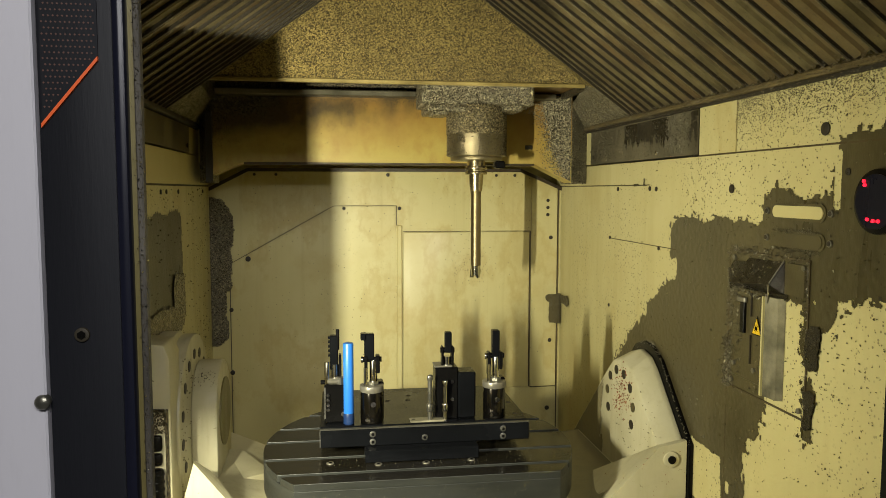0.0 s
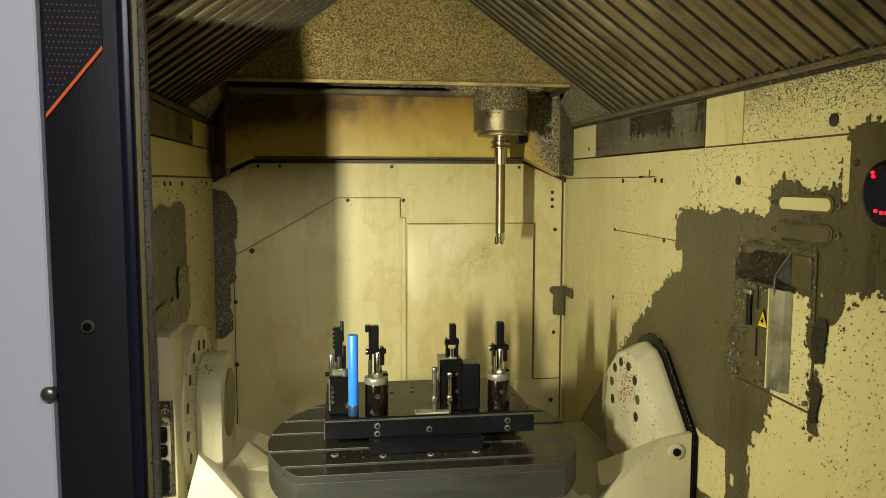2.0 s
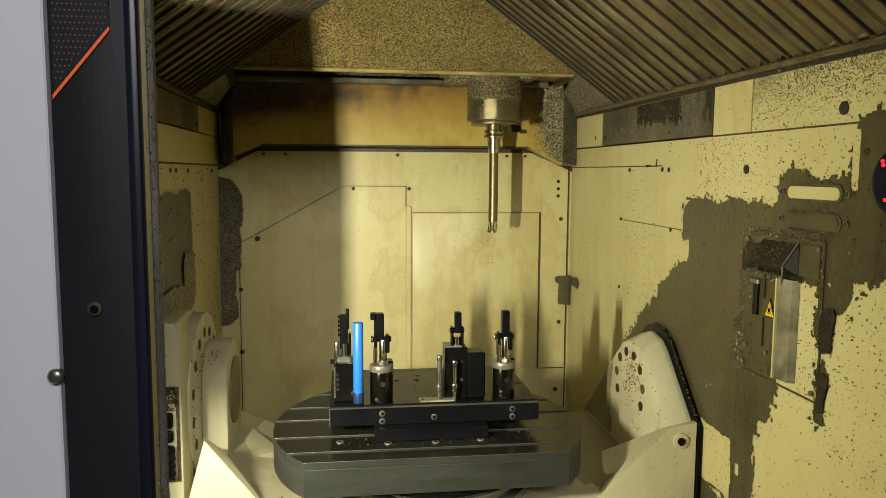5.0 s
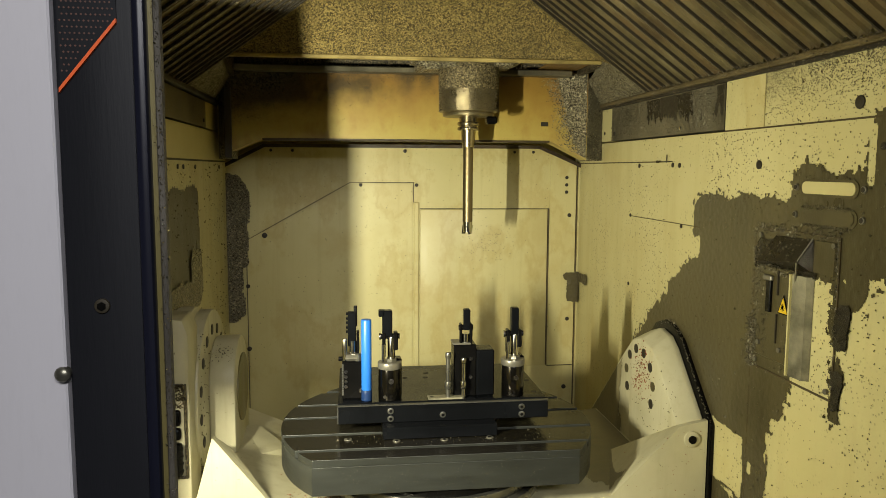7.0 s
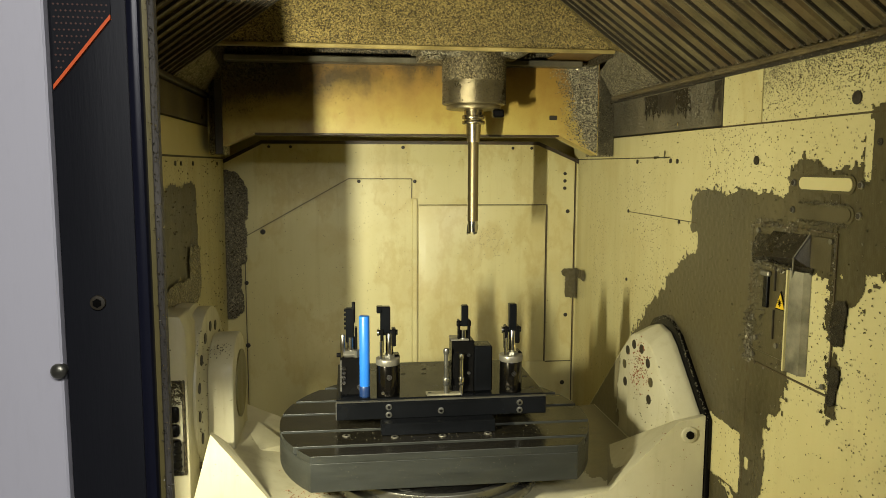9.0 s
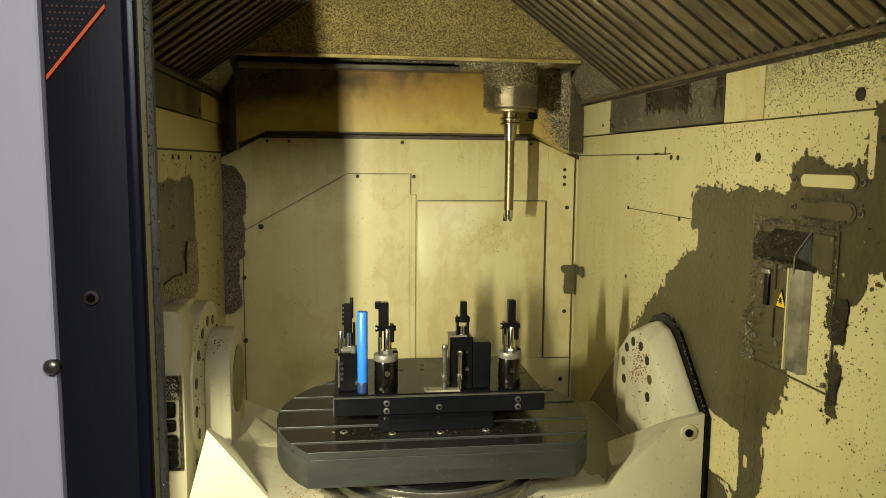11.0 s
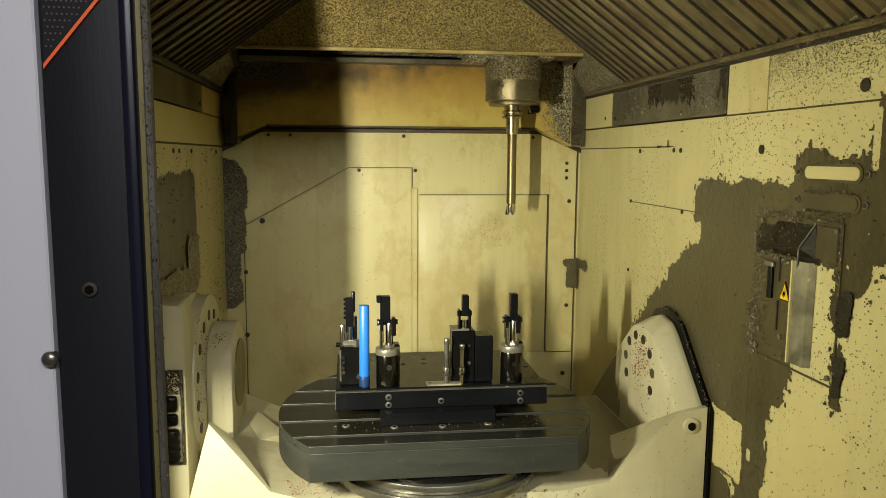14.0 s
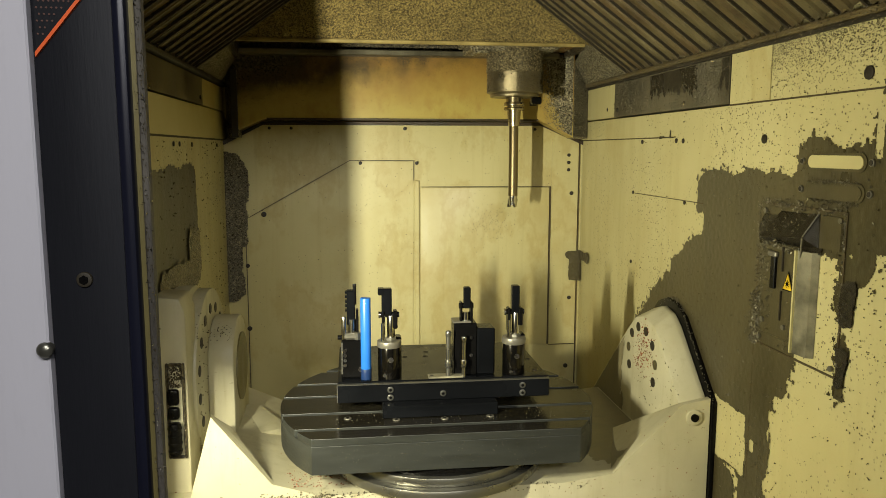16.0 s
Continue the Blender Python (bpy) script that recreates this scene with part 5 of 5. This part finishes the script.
    for k in range(4):
        bmesh.ops.create_cube(bm, size=1, matrix=Matrix.Translation((-0.0024, 0, -0.004)) @ Matrix.Rotation(k * math.pi / 4, 4, "X") @ Matrix.Diagonal((0.0008, 0.014, 0.0009, 1)))
    part("beam_mark", bm, BLACK, sign)


probe_box()


def slot_plate(z, open_slot):
    h = empty("slot_cover", (XR, 1.192, z), "oblong slot cover screwed on the wall" if open_slot else "oblong slot cover smeared with sludge", "slot cover", "slot covers on the wall")
    def stadium(w, hh, n=10):
        pts = []
        for k in range(n + 1):
            a = -math.pi / 2 + math.pi * k / n
            pts.append((w / 2 - hh / 2 + hh / 2 * math.cos(a), hh / 2 * math.sin(a)))
        return pts + [(-a, -b) for a, b in pts]
    part("rim", prism(stadium(0.152, 0.030), "x", -0.003, 0.0), SLUDGE, h)
    part("inlay", prism(stadium(0.140, 0.021), "x", -0.0045, -0.003), CREAM_CLEAN if open_slot else SLUDGE, h)
    for s in (-1, 1):
        sc = part("screw", cyl((-0.005, s * 0.088, 0), 0.0062, 0.005, "x", 16, bevel=0.001), GREYRING, h, "greasy screw head")
        part("socket", cyl((-0.0058, s * 0.088, 0), 0.0042, 0.001, "x", 12), SEAM, sc)


slot_plate(1.599, True)
slot_plate(1.551, False)


def litter_spot():
    return (XR - 0.0135, random.choice((1.372, 1.365, 1.345, 1.268)) + random.gauss(0, 0.006), random.uniform(1.28, 1.45))


chips("swarf", 420, litter_spot, (-1, 0, 0.2), 0.0020, CHIP, label="pale chips stuck on the probe cover")
chips("swarf", 300, lambda: (XR - 0.004, random.gauss(1.40, 0.012), random.uniform(1.24, 1.34)), (-1, 0, 0.2), 0.0028, CHIP, label="chips caught under the probe cover")
chips("swarf", 420, lambda: (XR - 0.0045, random.uniform(1.125, 1.26), random.choice((1.534, 1.567)) + random.gauss(0, 0.002)), (-1, 0, 0.2), 0.0014, CHIP, label="pale chips along the slot cover")


def camera_eye():
    e = empty("sensor_head", (XR, 0.995, 1.620), "round black sensor window with red indicator lights", "sensor")
    part("housing", cyl((-0.012, 0, 0), 0.048, 0.012, "x", 40, bevel=0.003), BLACK, e)
    part("window", cyl((-0.014, 0, 0), 0.040, 0.002, "x", 40), JAMB_GLOSS, e)
    for y, z in ((0.02, 0.024), (0.012, -0.026), (0.0, -0.028), (0.022, 0.03), (-0.01, -0.028)):
        part("indicator", cyl((-0.0165, y, z), 0.0026, 0.0025, "x", 10), RED, e, "red indicator light")


camera_eye()

# ---------------------------------------------------------------- lamp niche and door post
def lamp_niche():
    n = empty("work_lamp", (0, 0, 0), "upright work lamp behind unseen plates that cut its light", "work lamp")
    # two unseen plates, added to cut the lamp's light on wall and roof
    part("shield", box(XL - 0.05, -0.3478, 1.195, 1.205, 1.285, 1.83), SEAM, n)
    part("light_stop", box(-0.47, -0.268, 1.025, 1.035, 1.548, 1.85), SEAM, n)
    part("niche_back", box(-0.52, -0.50, 0.66, 1.0, 0.5, 2.0), CREAM_CLEAN, n)
    part("diffuser", box(-0.452, -0.440, 0.875, 0.890, 1.26, 1.58, bevel=0.002), GREYRING, n)


lamp_niche()


def right_blocker():
    p = empty("door_post", (0, 0, 0), "unseen black post that blocks light right of the opening", "door post")
    # unseen post and panel, added to keep the luminaire off the right wall
    part("profile", box(0.55, 0.62, 0.62, 0.70, 0.02, 2.6, bevel=0.004), JAMB, p)
    solid("housing_panel", box(0.62, 1.2, 0.62, 0.66, 0.02, 2.6), GREY, "light grey painted machine housing panel beside the door", kind="structure")
    solid("door_sill", box(-0.232, 0.55, 0.62, 0.70, 0.02, 0.85), GREY, "light grey sheet below the door opening", kind="structure")


right_blocker()


def door_post():
    p = empty("door_post", (0, 0, 0), "black machine door post with orange-edged trim", "door post")
    part("profile", box(-0.232, -0.174, 0.64, 0.70, 0.02, 2.6, bevel=0.004, seg=2), JAMB, p)
    part("glossy_edge", soften(box(-0.175, -0.165, 0.634, 0.655, 0.02, 2.6), 0.004), JAMB_GLOSS, p, "glossy rounded black edge")
    part("lining", box(-0.1655, -0.1595, 0.644, 0.655, 0.02, 2.6), OLIVE, p, "oily olive inner lining")
    part("wiper", box(-0.1605, -0.1555, 0.640, 0.650, 0.02, 2.6, bevel=0.001), RUBBER, p, "chip-littered wiper strip")
    def wiper_spot():
        return (-0.158 + random.gauss(0, 0.0018), 0.6395, random.uniform(1.35, 1.82))
    chips("swarf", 260, wiper_spot, (0, -1, 0), 0.0008, CHIP_DARK, p)
    chips("swarf", 200, wiper_spot, (0, -1, 0), 0.0010, CHROME, p)
    sc = part("socket_screw", cyl((-0.205, 0.637, 1.521), 0.0058, 0.004, "y", 20, bevel=0.001), SEAM, p)
    part("socket", cyl((-0.205, 0.636, 1.521), 0.0035, 0.002, "y", 6), BLACK, sc)
    bm = cyl((-0.2345, 0.633, 1.469), 0.0045, 0.008, "y", 20)
    bmesh.ops.create_uvsphere(bm, u_segments=16, v_segments=8, radius=0.0062, matrix=Matrix.Translation((-0.2345, 0.633, 1.469)) @ Matrix.Diagonal((1, 0.6, 1, 1)))
    part("round_bolt", bm, STEEL, p, "round-headed steel bolt")
    # dotted trim between two orange stripes
    trim = part("dotted_trim", prism([(-0.228, 1.687), (-0.186, 1.738), (-0.186, 1.865), (-0.228, 1.80)], "y", 0.6385, 0.640), JAMB, p, "dark dotted trim field")
    bm = B()
    for i in range(13):
        for j in range(38):
            x = -0.226 + i * 0.0034 + (0.0017 if j % 2 else 0)
            z = 1.69 + j * 0.0046
            if x < -0.188 and z > 1.692 + (x + 0.228) * 1.22 and z < 1.795 + (x + 0.228) * 1.22:
                bmesh.ops.create_cube(bm, size=1, matrix=Matrix.Translation((x, 0.6383, z)) @ Matrix.Rotation(0.785, 4, "Y") @ Matrix.Diagonal((0.0012, 0.0006, 0.0012, 1)))
    d = part("dots", bm, plain("dull_brown_dots", (0.10, 0.045, 0.035), 0.5), trim)
    for z in (1.683, 1.798):
        bm = prism([(-0.2285, z), (-0.186, z + 0.052), (-0.186, z + 0.0555), (-0.2285, z + 0.0035)], "y", 0.637, 0.640)
        part("orange_stripe", bm, ORANGE, p, "thin orange stripe")
    g = solid("housing_panel", box(-0.95, -0.2335, 0.6385, 0.70, 0.02, 2.6, bevel=0.0015), GREY, "light grey painted machine housing panel beside the door", kind="structure")


door_post()


# ---------------------------------------------------------------- movement
def motions():
    # gantry depth by time
    g = [(0.0, 2.335), (0.5, 2.336), (1.0, 2.346), (1.5, 2.390), (2.0, 2.513), (2.3, 2.545), (3.0, 2.546), (4.2, 2.547), (6.2, 2.545), (6.5, 2.508), (7.0, 2.381), (7.5, 2.265),
         (7.8, 2.258), (9.2, 2.259), (9.7, 2.262), (10.8, 2.545), (11.3, 2.548), (16.0, 2.548)]
    walk(GANTRY, [(t, pose(0, y, 0)) for t, y in g])
    # spindle along and across the gantry: time, x, lift
    s = [(0.0, 0.396, -0.058), (0.5, 0.396, -0.058), (1.0, 0.397, -0.030), (1.5, 0.434, -0.003), (2.0, 0.494, 0.0), (2.3, 0.493, 0.0), (4.2, 0.493, 0.0), (4.8, 0.48, 0.0),
         (5.8, 0.34, 0.0), (6.2, 0.326, 0.0), (9.2, 0.327, 0.0), (9.7, 0.333, 0.0), (10.8, 0.488, 0.0), (11.3, 0.494, 0.0), (16.0, 0.494, 0.0)]
    def mid(rows, t, k):
        for a, b in zip(rows, rows[1:]):
            if a[0] <= t <= b[0]:
                return a[k] + (b[k] - a[k]) * (t - a[0]) / (b[0] - a[0])
    times = sorted({r[0] for r in g} | {r[0] for r in s})
    walk(SPINDLE, [(t, pose(mid(s, t, 1), mid(g, t, 1) - 0.20, mid(s, t, 2))) for t in times])
    # lamellae share out the room between the gantry and the front
    for i, ob in enumerate(LAMELLAE):
        f = 1 - (1 - (i + 1) / N_LAM) ** 1.2
        walk(ob, [(t, pose(0, BELLOWS_FRONT + f * (y - 0.42 - BELLOWS_FRONT), 0)) for t, y in g])


motions()
